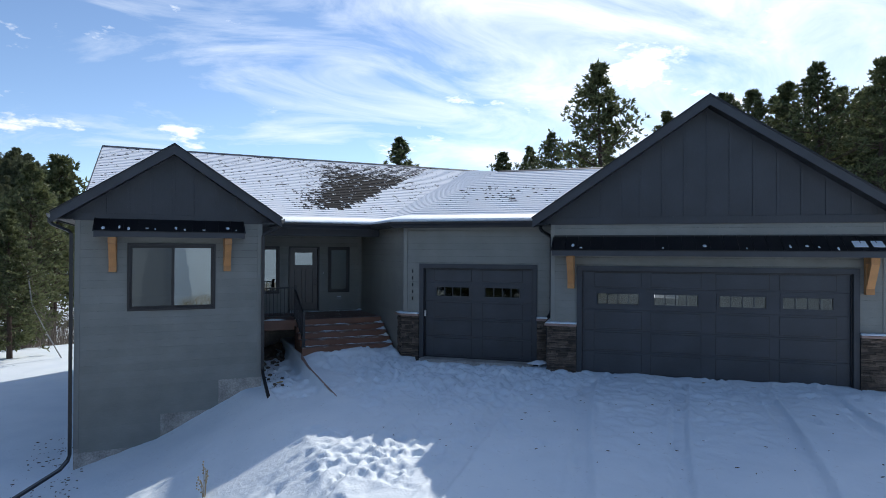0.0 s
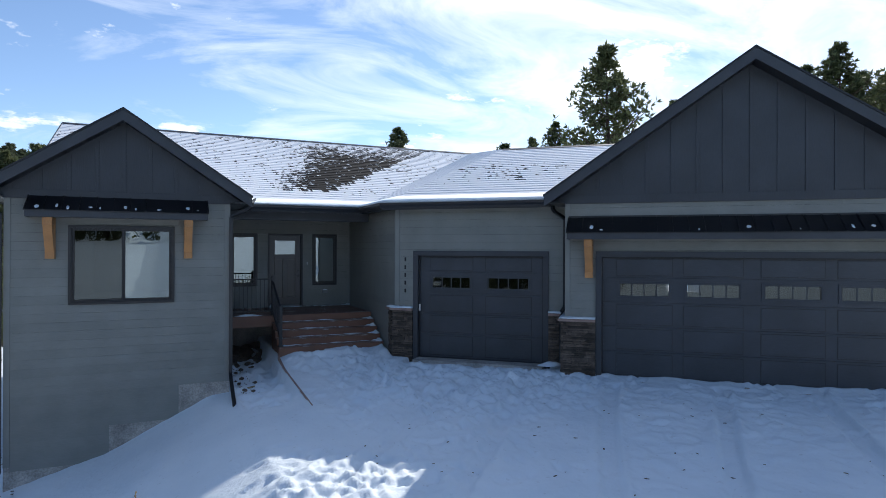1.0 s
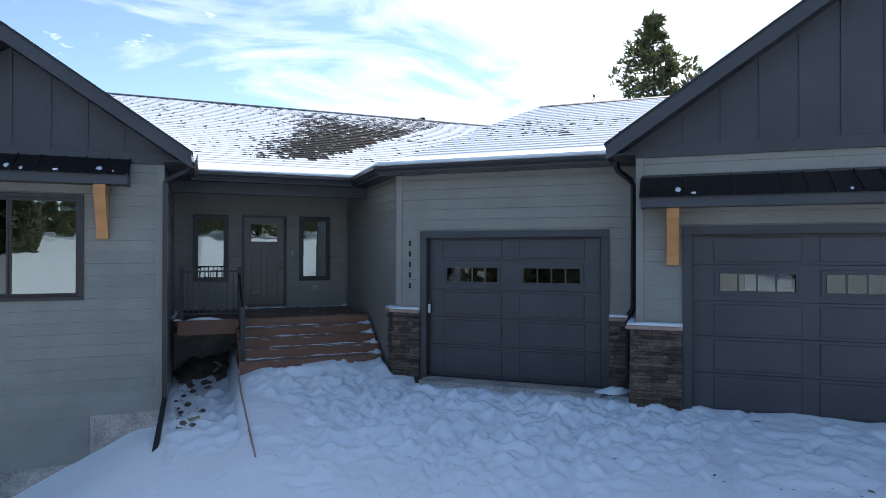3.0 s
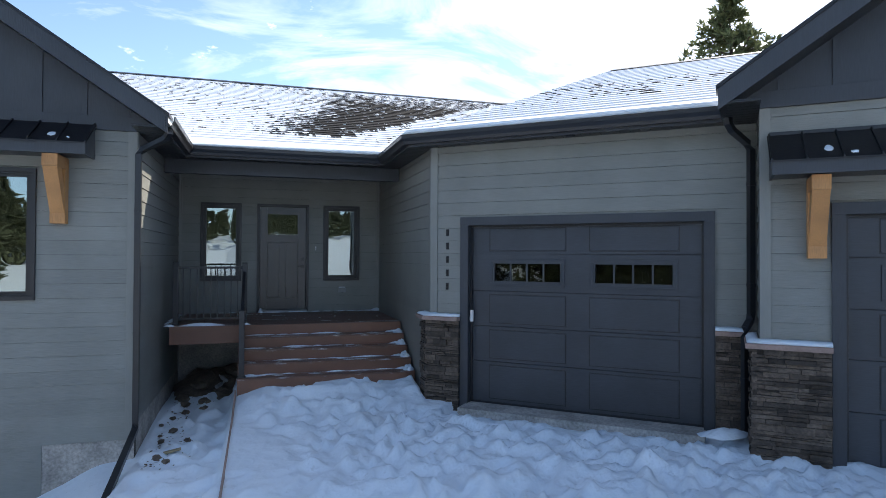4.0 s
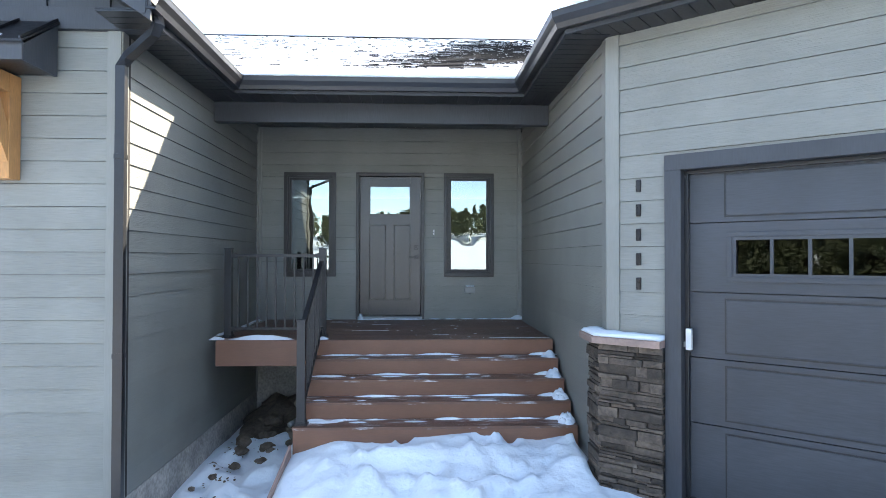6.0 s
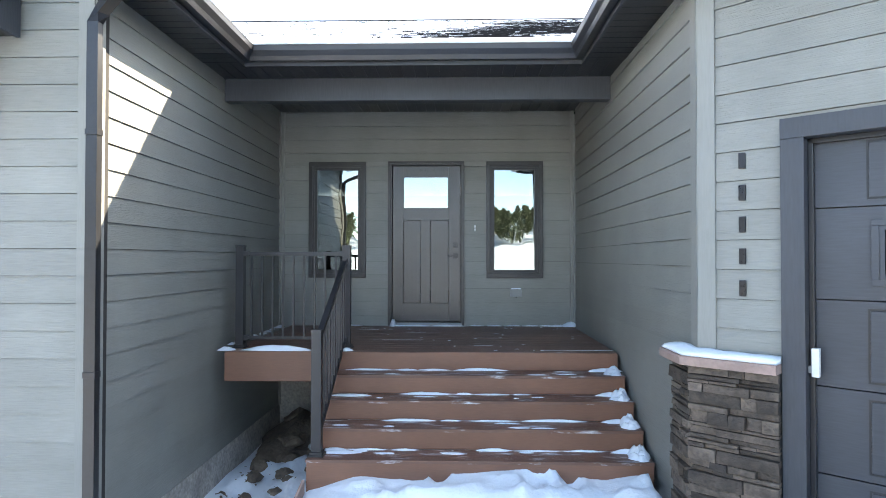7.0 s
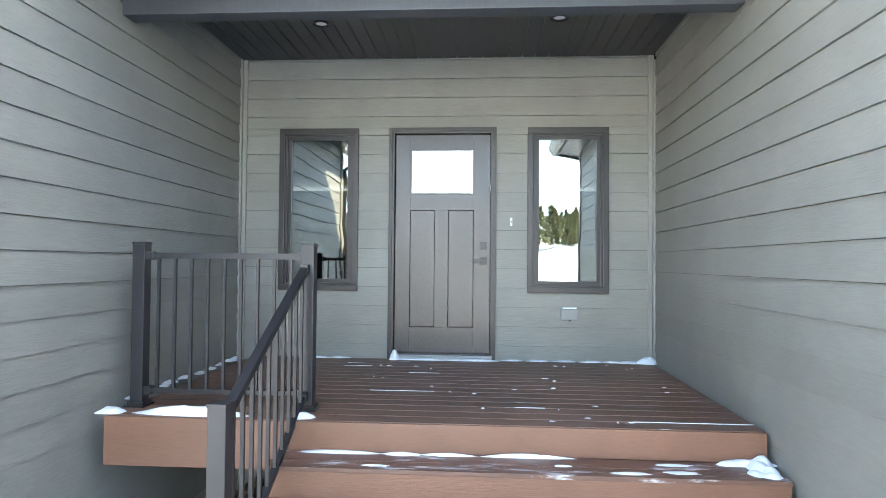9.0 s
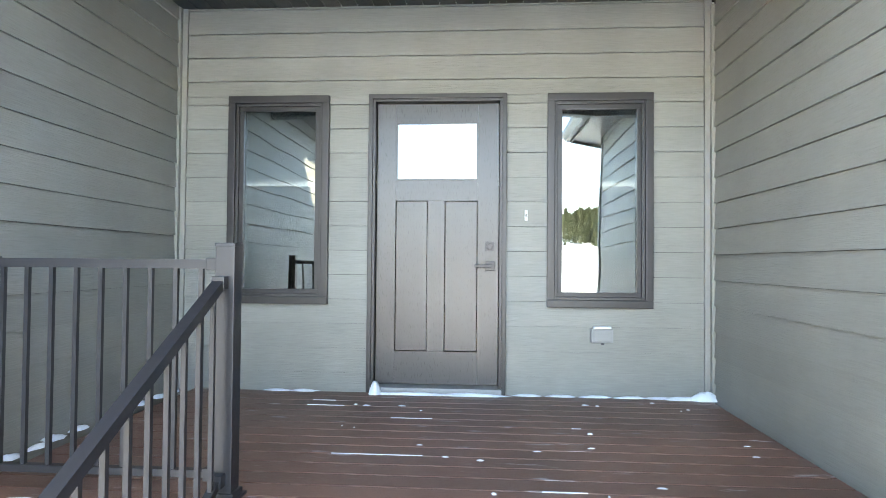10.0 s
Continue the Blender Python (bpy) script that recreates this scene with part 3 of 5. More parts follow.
PATCH_MAIN = ([(1.0, -0.35, -4.9, 1.7), (-1.0, 0.885, 6.45, 0.35), (0.0, 1.0, -1.25, 0.3), (0.0, -1.0, 7.9, 3.2)], 1.7, 0.42)
PATCH_GARAGE = ([(1.0, 0.0, 0.3, 1.2), (-1.0, 0.0, 5.0, 1.6), (0.0, 1.0, -1.2, 0.8), (0.0, -1.0, 3.9, 0.8)], 0.8, 1.05)
M_ROOF_MAIN = roof_material("shingles under patchy snow", PATCH_MAIN)
M_ROOF_GARAGE = roof_material("shingles under thin snow", PATCH_GARAGE)


def shingle_plane(name, m, outline, material, thick=0.10, course=COURSE):
    """A roof plane in its own axes: x along the eave, y up the slope, cut to its outline, with real course steps."""
    bm = bmesh.new()
    ys = [p[1] for p in outline]
    y, top = min(ys), max(ys)

    def span(v):
        cut = []
        for (ax, ay), (bx, by) in zip(outline, outline[1:] + outline[:1]):
            if (ay <= v < by) or (by <= v < ay):
                cut.append(ax + (bx - ax) * (v - ay) / (by - ay))
        return (min(cut), max(cut)) if len(cut) > 1 else None

    while y < top - 0.01:
        y1 = min(y + course, top)
        s0, s1 = span(y + 1e-4), span(y1 - 1e-4)
        if s0 and s1:
            a = [bm.verts.new((s0[0], y, 0.014)), bm.verts.new((s0[1], y, 0.014)), bm.verts.new((s1[1], y1, 0.0)), bm.verts.new((s1[0], y1, 0.0))]
            b = [bm.verts.new((s0[0], y, 0.0)), bm.verts.new((s0[1], y, 0.0))]
            bm.faces.new(a); bm.faces.new((b[0], b[1], a[1], a[0]))
        y = y1
    low = [bm.verts.new((x, v, -0.02)) for x, v in outline]
    under = [bm.verts.new((x, v, -thick)) for x, v in outline]
    bm.faces.new(low)
    bm.faces.new(under[::-1])
    for i in range(len(low)):
        j = (i + 1) % len(low)
        bm.faces.new((under[i], under[j], low[j], low[i]))
    ob = part(name, bm, material)
    ob.matrix_world = m
    return ob


def slope(origin, turn, pitch):
    return Matrix.Translation(origin) @ Matrix.Rotation(radians(turn), 4, "Z") @ Matrix.Rotation(math.atan(pitch), 4, "X")


SL = math.sqrt(1 + PITCH ** 2)
roof = empty("roof", None, "dark shingled house roof under patchy melting snow", "roof", kind="structure")


def roof_part(ob):
    ob.parent = roof
    return ob


X_L = -2.72
VX = EAVE_X + (RIDGE_Y - EAVE_Y)           # top of the valley
roof_part(shingle_plane("roof_slope", slope((X_L, EAVE_Y, EAVE_Z), 0, PITCH),
          [(0, 0), (EAVE_X - X_L, 0), (VX - X_L, (RIDGE_Y - EAVE_Y) * SL), (0, (RIDGE_Y - EAVE_Y) * SL)], M_ROOF_MAIN))
roof_part(shingle_plane("roof_slope", slope((16.5, 2 * RIDGE_Y - EAVE_Y, EAVE_Z), 180, PITCH),
          [(0, 0), (16.5 - X_L, 0), (16.5 - X_L, (RIDGE_Y - EAVE_Y) * SL), (0, (RIDGE_Y - EAVE_Y) * SL)], M_ROOF_MAIN))
# the slope over the porch end, between valley and hip
ch = (GO + GN * (-GS0)).dot(-GN)
C_Y = (ch - math.sin(A) * EAVE_X) / math.cos(A)
hip = Vector((1.0, (1 - math.sin(A)) / math.cos(A)))
run = (GRIDGE_Z - EAVE_Z) / PITCH
HT = (EAVE_X + run, C_Y + hip.y * run)
MPORCH = slope((EAVE_X, RIDGE_Y, EAVE_Z), -90, PITCH)
roof_part(shingle_plane("roof_slope", MPORCH,
          [(RIDGE_Y - EAVE_Y, 0), (RIDGE_Y - C_Y, 0), (RIDGE_Y - HT[1], run * SL), (0, (VX - EAVE_X) * SL)], M_ROOF_GARAGE))
# garage front slope, from the hip to the big gable
gi = GM.inverted()
uc = (gi @ Vector((EAVE_X, C_Y, 0))).x
uh = (gi @ Vector((*HT, 0))).x
MGS = GM @ slope((0, GS0, EAVE_Z), 0, PITCH)
roof_part(shingle_plane("roof_slope", MGS, [(uc, 0), (7.0, 0), (7.9, run * SL), (uh, run * SL)], M_ROOF_GARAGE))
roof_part(shingle_plane("roof_slope", GM @ slope((11.5, 2 * GRIDGE_V - GS0, EAVE_Z), 180, PITCH),
          [(0, 0), (11.5 - uh + 3, 0), (11.5 - uh, run * SL), (3.0, run * SL)], M_ROOF_GARAGE))


back_deck = slab([(*HT, GRIDGE_Z), (VX, RIDGE_Y, RIDGE_Z), (16.5, RIDGE_Y, RIDGE_Z), (*(GM @ Vector((7.9, GRIDGE_V, 0)))[:2], GRIDGE_Z)], 0.1)
roof_part(part("roof_slope", back_deck, M_ROOF_GARAGE))


def gable_roof(name, m, half, pitch, z_eave, front, back, label, wall_half, wall_front, material, low_back=None):
    """A front gable: two slopes, rake boards, a batten-clad face and its base board. x across, y back."""
    g = empty(name, m, label, "gable roof", kind="structure")
    apex = z_eave + pitch * half
    for sgn in (-1, 1):
        bm = bmesh.new()
        # slope with thickness
        pts = [(sgn * (half + 0.02), z_eave - 0.02 * pitch), (0, apex), (0, apex - 0.05), (sgn * (half + 0.02), z_eave - 0.06)]
        prism(pts, "y", front + 0.03, back, bm)
        if low_back is not None:
            for v in bm.verts:
                if v.co.y > back - 0.01 and abs(v.co.x) > 0.5 * half:
                    v.co.y = low_back
        part("roof_slope", bm, material, g)
        # rake board with a drip edge above it
        pts = [(sgn * (half + 0.02), z_eave + 0.02), (0, apex + 0.02), (0, apex - 0.21), (sgn * (half + 0.02), z_eave - 0.21)]
        part("rake_board", prism(pts, "y", front, front + 0.028), M_DARK, g)
        pts = [(sgn * (half + 0.04), z_eave + 0.045), (0, apex + 0.06), (0, apex + 0.021), (sgn * (half + 0.04), z_eave + 0.006)]
        part("shingle_edge", prism(pts, "y", front - 0.025, front + 0.3), M_METAL_ROOF, g)
        # soffit under the rake
        pts = [(sgn * half, z_eave - 0.165), (0, apex - 0.165), (0, apex - 0.185), (sgn * half, z_eave - 0.185)]
        part("soffit", prism(pts, "y", front + 0.03, wall_front), M_GUTTER, g)
    part("gable_panel", prism([(-half + 0.05, z_eave - 0.13), (half - 0.05, z_eave - 0.13), (0, apex - 0.14)], "y", wall_front - 0.012, wall_front + 0.06), M_DARK, g)
    x = -math.floor(half / 0.505) * 0.505
    while x < half:
        top = apex - 0.19 - abs(x) * pitch
        if top > z_eave + 0.08:
            part("batten", box(x - 0.032, x + 0.032, wall_front - 0.032, wall_front - 0.010, z_eave + 0.02, top, 0.003), M_DARK, g)
        x += 0.505
    part("gable_panel", prism([(-half + 0.05, z_eave - 0.5), (half - 0.05, z_eave - 0.5), (0, apex - 0.08)], "y", back - 0.4, back - 0.3), M_DARK, g)
    part("base_board", box(-wall_half - 0.22, wall_half + 0.22, wall_front - 0.045, wall_front - 0.008, z_eave - 0.13, z_eave + 0.05, 0.004), M_DARK, g)
    return g


gable_roof("gable_wing", pose((WX0 + WX1) / 2, 0, 0), 2.54, 0.678, 3.76, 13.28, 19.4, "charcoal board-and-batten gable over the wing", 2.12, WY, M_ROOF_GARAGE, 15.6)
gable_roof("gable_garage", GM @ pose((BIG_U0 + BIG_U1) / 2, 0, 0), 4.12, 0.688, 3.77, BIG_V - 0.50, 9.5, "charcoal board-and-batten gable over the double garage", 3.74, BIG_V, M_ROOF_GARAGE)

# ---- eaves: gutters, fascia, soffits, porch beam ----


def offset_line(points, dist):
    """A polyline moved sideways to its right, with mitred corners."""
    out = []
    for i, p in enumerate(points):
        p = Vector(p)
        ds = []
        if i > 0:
            ds.append((p - Vector(points[i - 1])).normalized())
        if i < len(points) - 1:
            ds.append((Vector(points[i + 1]) - p).normalized())
        ns = [Vector((d.y, -d.x)) for d in ds]
        n = sum(ns, Vector((0, 0))) / len(ns)
        out.append(p + n * (dist / n.length_squared))
    return out


def moulding(points, profile, closed=True, bm=None):
    """A profile of (offset to the right, height) drawn along a plan polyline."""
    bm = bm or bmesh.new()
    rows = [[bm.verts.new((q.x, q.y, z)) for q in offset_line(points, o)] for o, z in profile]
    k = len(rows)
    for i in range(k if closed else k - 1):
        a, b = rows[i], rows[(i + 1) % k]
        for j in range(len(points) - 1):
            bm.faces.new((a[j], a[j + 1], b[j + 1], b[j]))
    if closed:
        bm.faces.new([r[0] for r in rows]); bm.faces.new([r[-1] for r in rows][::-1])
    bmesh.ops.recalc_face_normals(bm, faces=bm.faces)
    return bm


def gpoint(u, v):
    q = GM @ Vector((u, v, 0))
    return (q.x, q.y)


WING_EAVE = (WX0 + WX1) / 2 + 2.53
EAVES = [(WING_EAVE, 13.27), (WING_EAVE, EAVE_Y), (EAVE_X, EAVE_Y), (EAVE_X, C_Y), gpoint(3.95, GS0)]
GUTTER = [(0.0, 3.760), (0.0, 3.635), (0.07, 3.630), (0.085, 3.670), (0.115, 3.715), (0.118, 3.750), (0.122, 3.765), (0.108, 3.765), (0.104, 3.715), (0.07, 3.645), (0.012, 3.650), (0.012, 3.760)]


def gutter(points, label):
    g = empty("gutter", None, label, "gutter")
    part("trough", moulding(points, GUTTER), M_GUTTER, g)
    part("fascia_board", moulding(points, [(-0.002, 3.745), (-0.002, 3.60), (-0.028, 3.60), (-0.028, 3.745)]), M_DARK, g)
    return g


gutter(EAVES, "black gutter along the porch and garage eaves")
gutter([((WX0 + WX1) / 2 - 2.53, 17.5), ((WX0 + WX1) / 2 - 2.53, 13.30)], "black gutter along the outer eave of the wing")


def soffit_planks(bm, m, x0, x1, y0, y1, z, along, width=0.125):
    """Grooved planks seen from below; they run along x or y."""
    a, b = (y0, y1) if along == "x" else (x0, x1)
    k = a
    while k < b - 0.01:
        e = min(k + width, b)
        box_args = (x0, x1, k + 0.004, e - 0.004) if along == "x" else (k + 0.004, e - 0.004, y0, y1)
        made = bmesh.ops.create_cube(bm, size=1.0, matrix=m @ Matrix.Translation(((box_args[0] + box_args[1]) / 2, (box_args[2] + box_args[3]) / 2, z + 0.007)) @ Matrix.Diagonal((box_args[1] - box_args[0], box_args[3] - box_args[2], 0.014, 1)))
        k = e
    bmesh.ops.create_cube(bm, size=1.0, matrix=m @ Matrix.Translation(((x0 + x1) / 2, (y0 + y1) / 2, z + 0.022)) @ Matrix.Diagonal((x1 - x0, y1 - y0, 0.012, 1)))


ID = Matrix.Identity(4)
for nm, m, x0, x1, y0, y1, z, along, lab in (
        ("ceiling", ID, WX1, PX1, 16.005, PY, 3.775, "y", "dark grooved plank ceiling of the porch"),
        ("ceiling_eave", ID, WX1, WING_EAVE, 13.33, EAVE_Y - 0.002, 3.632, "x", "dark grooved soffit beside the porch"),
        ("ceiling_eave", ID, EAVE_X, PX1, C_Y + 0.08, EAVE_Y - 0.002, 3.632, "x", "dark grooved soffit over the porch end"),
        ("ceiling_eave", ID, WX1, PX1, EAVE_Y, 16.0, 3.635, "y", "dark grooved soffit in front of the porch beam"),
        ("ceiling_eave", GM, -0.12, BIG_U0, GS0, 0.02, 3.636, "y", "dark grooved soffit over the single garage"),
        ("ceiling_eave", ID, (WX0 + WX1) / 2 - 2.53, WX0, 13.33, 17.5, 3.632, "x", "dark grooved soffit of the wing"),
        ("ceiling_eave", GM, 3.95, BIG_U0, BIG_V - 0.47, 0.0, 3.630, "x", "dark grooved soffit of the double garage")):
    bm = bmesh.new()
    soffit_planks(bm, m, x0, x1, y0, y1, z, along)
    tagged(part(nm, bm, M_GUTTER), lab, "ceiling", kind="structure")

tagged(part("porch_beam", box(WX1 + 0.002, PX1 - 0.002, 16.002, 16.14, 3.403, 3.775, 0.008), M_DARK), "charcoal painted timber beam across the porch", "beam")


def downspout(points, label, straps=()):
    d = empty("downspout", None, label, "downspout")
    part("pipe", sweep(points, 0.075, 0.06), M_GUTTER, d)
    for x, y, z in straps:
        part("strap", box(x - 0.042, x + 0.042, y - 0.035, y + 0.035, z - 0.02, z + 0.02, 0.003), M_GUTTER, d)
    return d


downspout([(2.12, 13.42, 3.66), (2.12, 13.42, 3.58), (2.07, 13.47, 3.52), (1.79, 13.66, 3.40), (1.715, 13.70, 3.33), (1.715, 13.70, -0.14), (1.715, 13.66, -0.24), (1.705, 13.48, -0.31), (1.66, 11.9, -0.74)],
          "black downspout with its foot kicked out over the snow", ((1.715, 13.70, 1.0), (1.715, 13.70, 2.6)))
downspout([(-3.03, 13.42, 3.66), (-3.03, 13.42, 3.58), (-2.98, 13.48, 3.51), (-2.70, 13.67, 3.38), (-2.635, 13.70, 3.31), (-2.635, 13.70, -1.86), (-2.67, 13.64, -1.98), (-2.78, 13.3, -2.06), (-3.9, 11.2, -2.26)],
          "black downspout with a long extension along the snow", ((-2.635, 13.70, 0.4), (-2.635, 13.70, 2.6)))
pts = [(4.02, -0.46, 3.66), (4.02, -0.46, 3.56), (4.06, -0.40, 3.49), (4.22, -0.12, 3.38), (4.262, -0.05, 3.31), (4.262, -0.05, 1.36), (4.25, -0.09, 1.28), (4.20, -0.19, 1.20), (4.195, -0.20, 1.10), (4.195, -0.20, -0.06)]
downspout([tuple(GM @ Vector(p)) for p in pts], "black downspout between the two garages", [tuple(GM @ Vector((4.262, -0.05, z))) for z in (1.7, 2.9)] + [tuple(GM @ Vector((4.195, -0.20, 0.6)))])

# snow lip along the eaves
bm = moulding([(WING_EAVE, 13.66)] + EAVES[1:], [(0.02, 3.76), (0.05, 3.80), (0.03, 3.845), (-0.10, 3.87), (-0.5, 3.99), (-0.5, 3.955), (-0.1, 3.785)])
tagged(part("snow_drift", bm, M_SNOW, None, "", True), "rounded snow lip lying along the eaves", "snow", kind="stuff")

# ridge cap
part("ridge_cap", prism([(RIDGE_Y - 0.14, RIDGE_Z - 0.03), (RIDGE_Y, RIDGE_Z + 0.035), (RIDGE_Y + 0.14, RIDGE_Z - 0.03)], "x", X_L - 0.02, 16.5), M_METAL_ROOF, roof, "dark shingle ridge cap")
ob = part("ridge_cap", prism([(GRIDGE_V - 0.14, GRIDGE_Z - 0.04), (GRIDGE_V, GRIDGE_Z + 0.02), (GRIDGE_V + 0.14, GRIDGE_Z - 0.04)], "x", uh, 7.6), M_METAL_ROOF, roof)
ob.matrix_basis = GM
# left rake of the main roof
part("rake_board", prism([(EAVE_Y, EAVE_Z + 0.02), (RIDGE_Y, RIDGE_Z + 0.02), (RIDGE_Y, RIDGE_Z - 0.2), (EAVE_Y, EAVE_Z - 0.2)], "x", X_L - 0.03, X_L), M_DARK, roof)
part("rake_board", prism([(2 * RIDGE_Y - EAVE_Y, EAVE_Z + 0.02), (RIDGE_Y, RIDGE_Z + 0.02), (RIDGE_Y, RIDGE_Z - 0.2), (2 * RIDGE_Y - EAVE_Y, EAVE_Z - 0.2)], "x", X_L - 0.03, X_L), M_DARK, roof)
part("gable_panel", prism([(PY, 3.7), (28.6, 3.7), (RIDGE_Y, RIDGE_Z - 0.2)], "x", WX0, WX0 + 0.1), M_DARK, roof)

# ---- windows and doors ----


def ring(x0, x1, z0, z1, w, y0, y1, bm=None, bevel=0.0):
    """A rectangular frame of four members."""
    bm = bm or bmesh.new()
    add_box(bm, x0, x1, y0, y1, z1 - w, z1, bevel)
    add_box(bm, x0, x1, y0, y1, z0, z0 + w, bevel)
    add_box(bm, x0, x0 + w, y0, y1, z0 + w, z1 - w, bevel)
    add_box(bm, x1 - w, x1, y0, y1, z0 + w, z1 - w, bevel)
    return bm


def window(name, m, r, splits, label, screens=()):
    x0, x1, z0, z1 = r
    w = empty(name, m, label, "window", kind="structure")
    part("window_frame", ring(x0, x1, z0, z1, 0.055, -0.035, 0.12, None, 0.006), M_FRAME, w)
    part("inner_frame", ring(x0 + 0.055, x1 - 0.055, z0 + 0.055, z1 - 0.055, 0.022, -0.014, 0.10, None, 0.004), M_FRAME, w)
    xs = [x0 + 0.077] + [x0 + (x1 - x0) * s for s in splits] + [x1 - 0.077]
    for k, (a, b) in enumerate(zip(xs, xs[1:])):
        deep = 0.012 * k
        sash = part("sash", ring(a, b, z0 + 0.077, z1 - 0.077, 0.034, 0.004 + deep, 0.06 + deep, None, 0.004), M_FRAME, w)
        pane = part("pane", box(a + 0.034, b - 0.034, 0.028 + deep, 0.034 + deep, z0 + 0.111, z1 - 0.111), M_SCREEN if k in screens else M_GLASS, sash)
        pane.visible_shadow = False
    return w


loc = lambda h, o: (h[0] - o, h[1] - o, h[2], h[3])
window("window_1", MW, loc(WIN, WX0), (0.505,), "wide dark bronze sliding window beneath the awning", (0,))
window("window_2", MD, loc(SIDE1, WX1), (), "tall narrow dark bronze window beside the railing")
window("window_3", MD, loc(SIDE2, WX1), (), "tall narrow dark bronze window above the outlet")


def front_door(m, r):
    x0, x1, z0, z1 = r
    d = empty("door_1", m, "closed charcoal craftsman front door with a square lite", "door", kind="structure")
    bm = bmesh.new()
    for w, y0, y1 in ((0.032, -0.04, 0.12), (0.052, -0.022, 0.12)):
        add_box(bm, x0, x0 + w, y0, y1, z0, z1, 0.004); add_box(bm, x1 - w, x1, y0, y1, z0, z1, 0.004)
        add_box(bm, x0, x1, y0 - 0.002, y1, z1 - w, z1, 0.004)
    part("door_frame", bm, M_FRAME, d)
    a, b, low, top = x0 + 0.056, x1 - 0.056, z0 + 0.055, z1 - 0.056
    W, H = b - a, top - low
    fx = lambda f: a + W * f
    fz = lambda f: top - H * f
    leaf = bmesh.new()
    y0, y1 = 0.045, 0.085
    # stiles and rails
    for s in ((a, fx(0.155), low, top), (fx(0.83), b, low, top), (fx(0.155), fx(0.83), fz(0.066), top), (fx(0.155), fx(0.83), fz(0.348), fz(0.275)),
              (fx(0.155), fx(0.83), low, fz(0.885)), (fx(0.42), fx(0.56), fz(0.885), fz(0.348))):
        add_box(leaf, s[0] + 0.0006, s[1] - 0.0006, y0, y1, s[2] + 0.0006, s[3] - 0.0006)
    door = part("leaf", leaf, M_FRONTDOOR, d)
    for s in ((0.155, 0.42), (0.56, 0.83)):
        part("panel", box(fx(s[0]) + 0.006, fx(s[1]) - 0.006, y0 + 0.009, y1 - 0.004, fz(0.885) + 0.006, fz(0.348) - 0.006, 0.003), M_FRONTDOOR, door)
    part("glazing_bead", ring(fx(0.155), fx(0.83), fz(0.275), fz(0.066), 0.012, y0 - 0.004, y1, None, 0.002), M_FRONTDOOR, door)
    part("lite", box(fx(0.155) + 0.012, fx(0.83) - 0.012, y0 + 0.012, y0 + 0.018, fz(0.275) + 0.012, fz(0.066) - 0.012), M_GLASS, door, "square glass lite")
    bm = add_box(bmesh.new(), fx(0.895), fx(0.965), y0 - 0.012, y0, fz(0.527), fz(0.493), 0.003)
    bmesh.ops.create_cone(bm, cap_ends=True, segments=20, radius1=0.024, radius2=0.021, depth=0.022, matrix=Matrix.Translation((fx(0.93), y0 - 0.02, fz(0.51))) @ Matrix.Rotation(radians(90), 4, "X"))
    part("deadbolt", bm, M_HARD, door, "square dark deadbolt plate")
    bm = add_box(bmesh.new(), fx(0.895), fx(0.97), y0 - 0.01, y0, fz(0.596), fz(0.562), 0.003)
    add_box(bm, fx(0.92), fx(0.945), y0 - 0.045, y0 - 0.008, fz(0.584), fz(0.574), 0.003)
    add_box(bm, fx(0.805), fx(0.945), y0 - 0.055, y0 - 0.042, fz(0.585), fz(0.574), 0.004)
    part("door_handle", bm, M_HARD, door, "dark lever handle")
    part("threshold", box(x0 + 0.03, x1 - 0.03, -0.07, 0.12, z0 + 0.004, z0 + 0.045, 0.008), M_GREYBOX, d, "pale aluminium threshold dusted with snow")
    return d


front_door(MD, loc(DOOR, WX1))


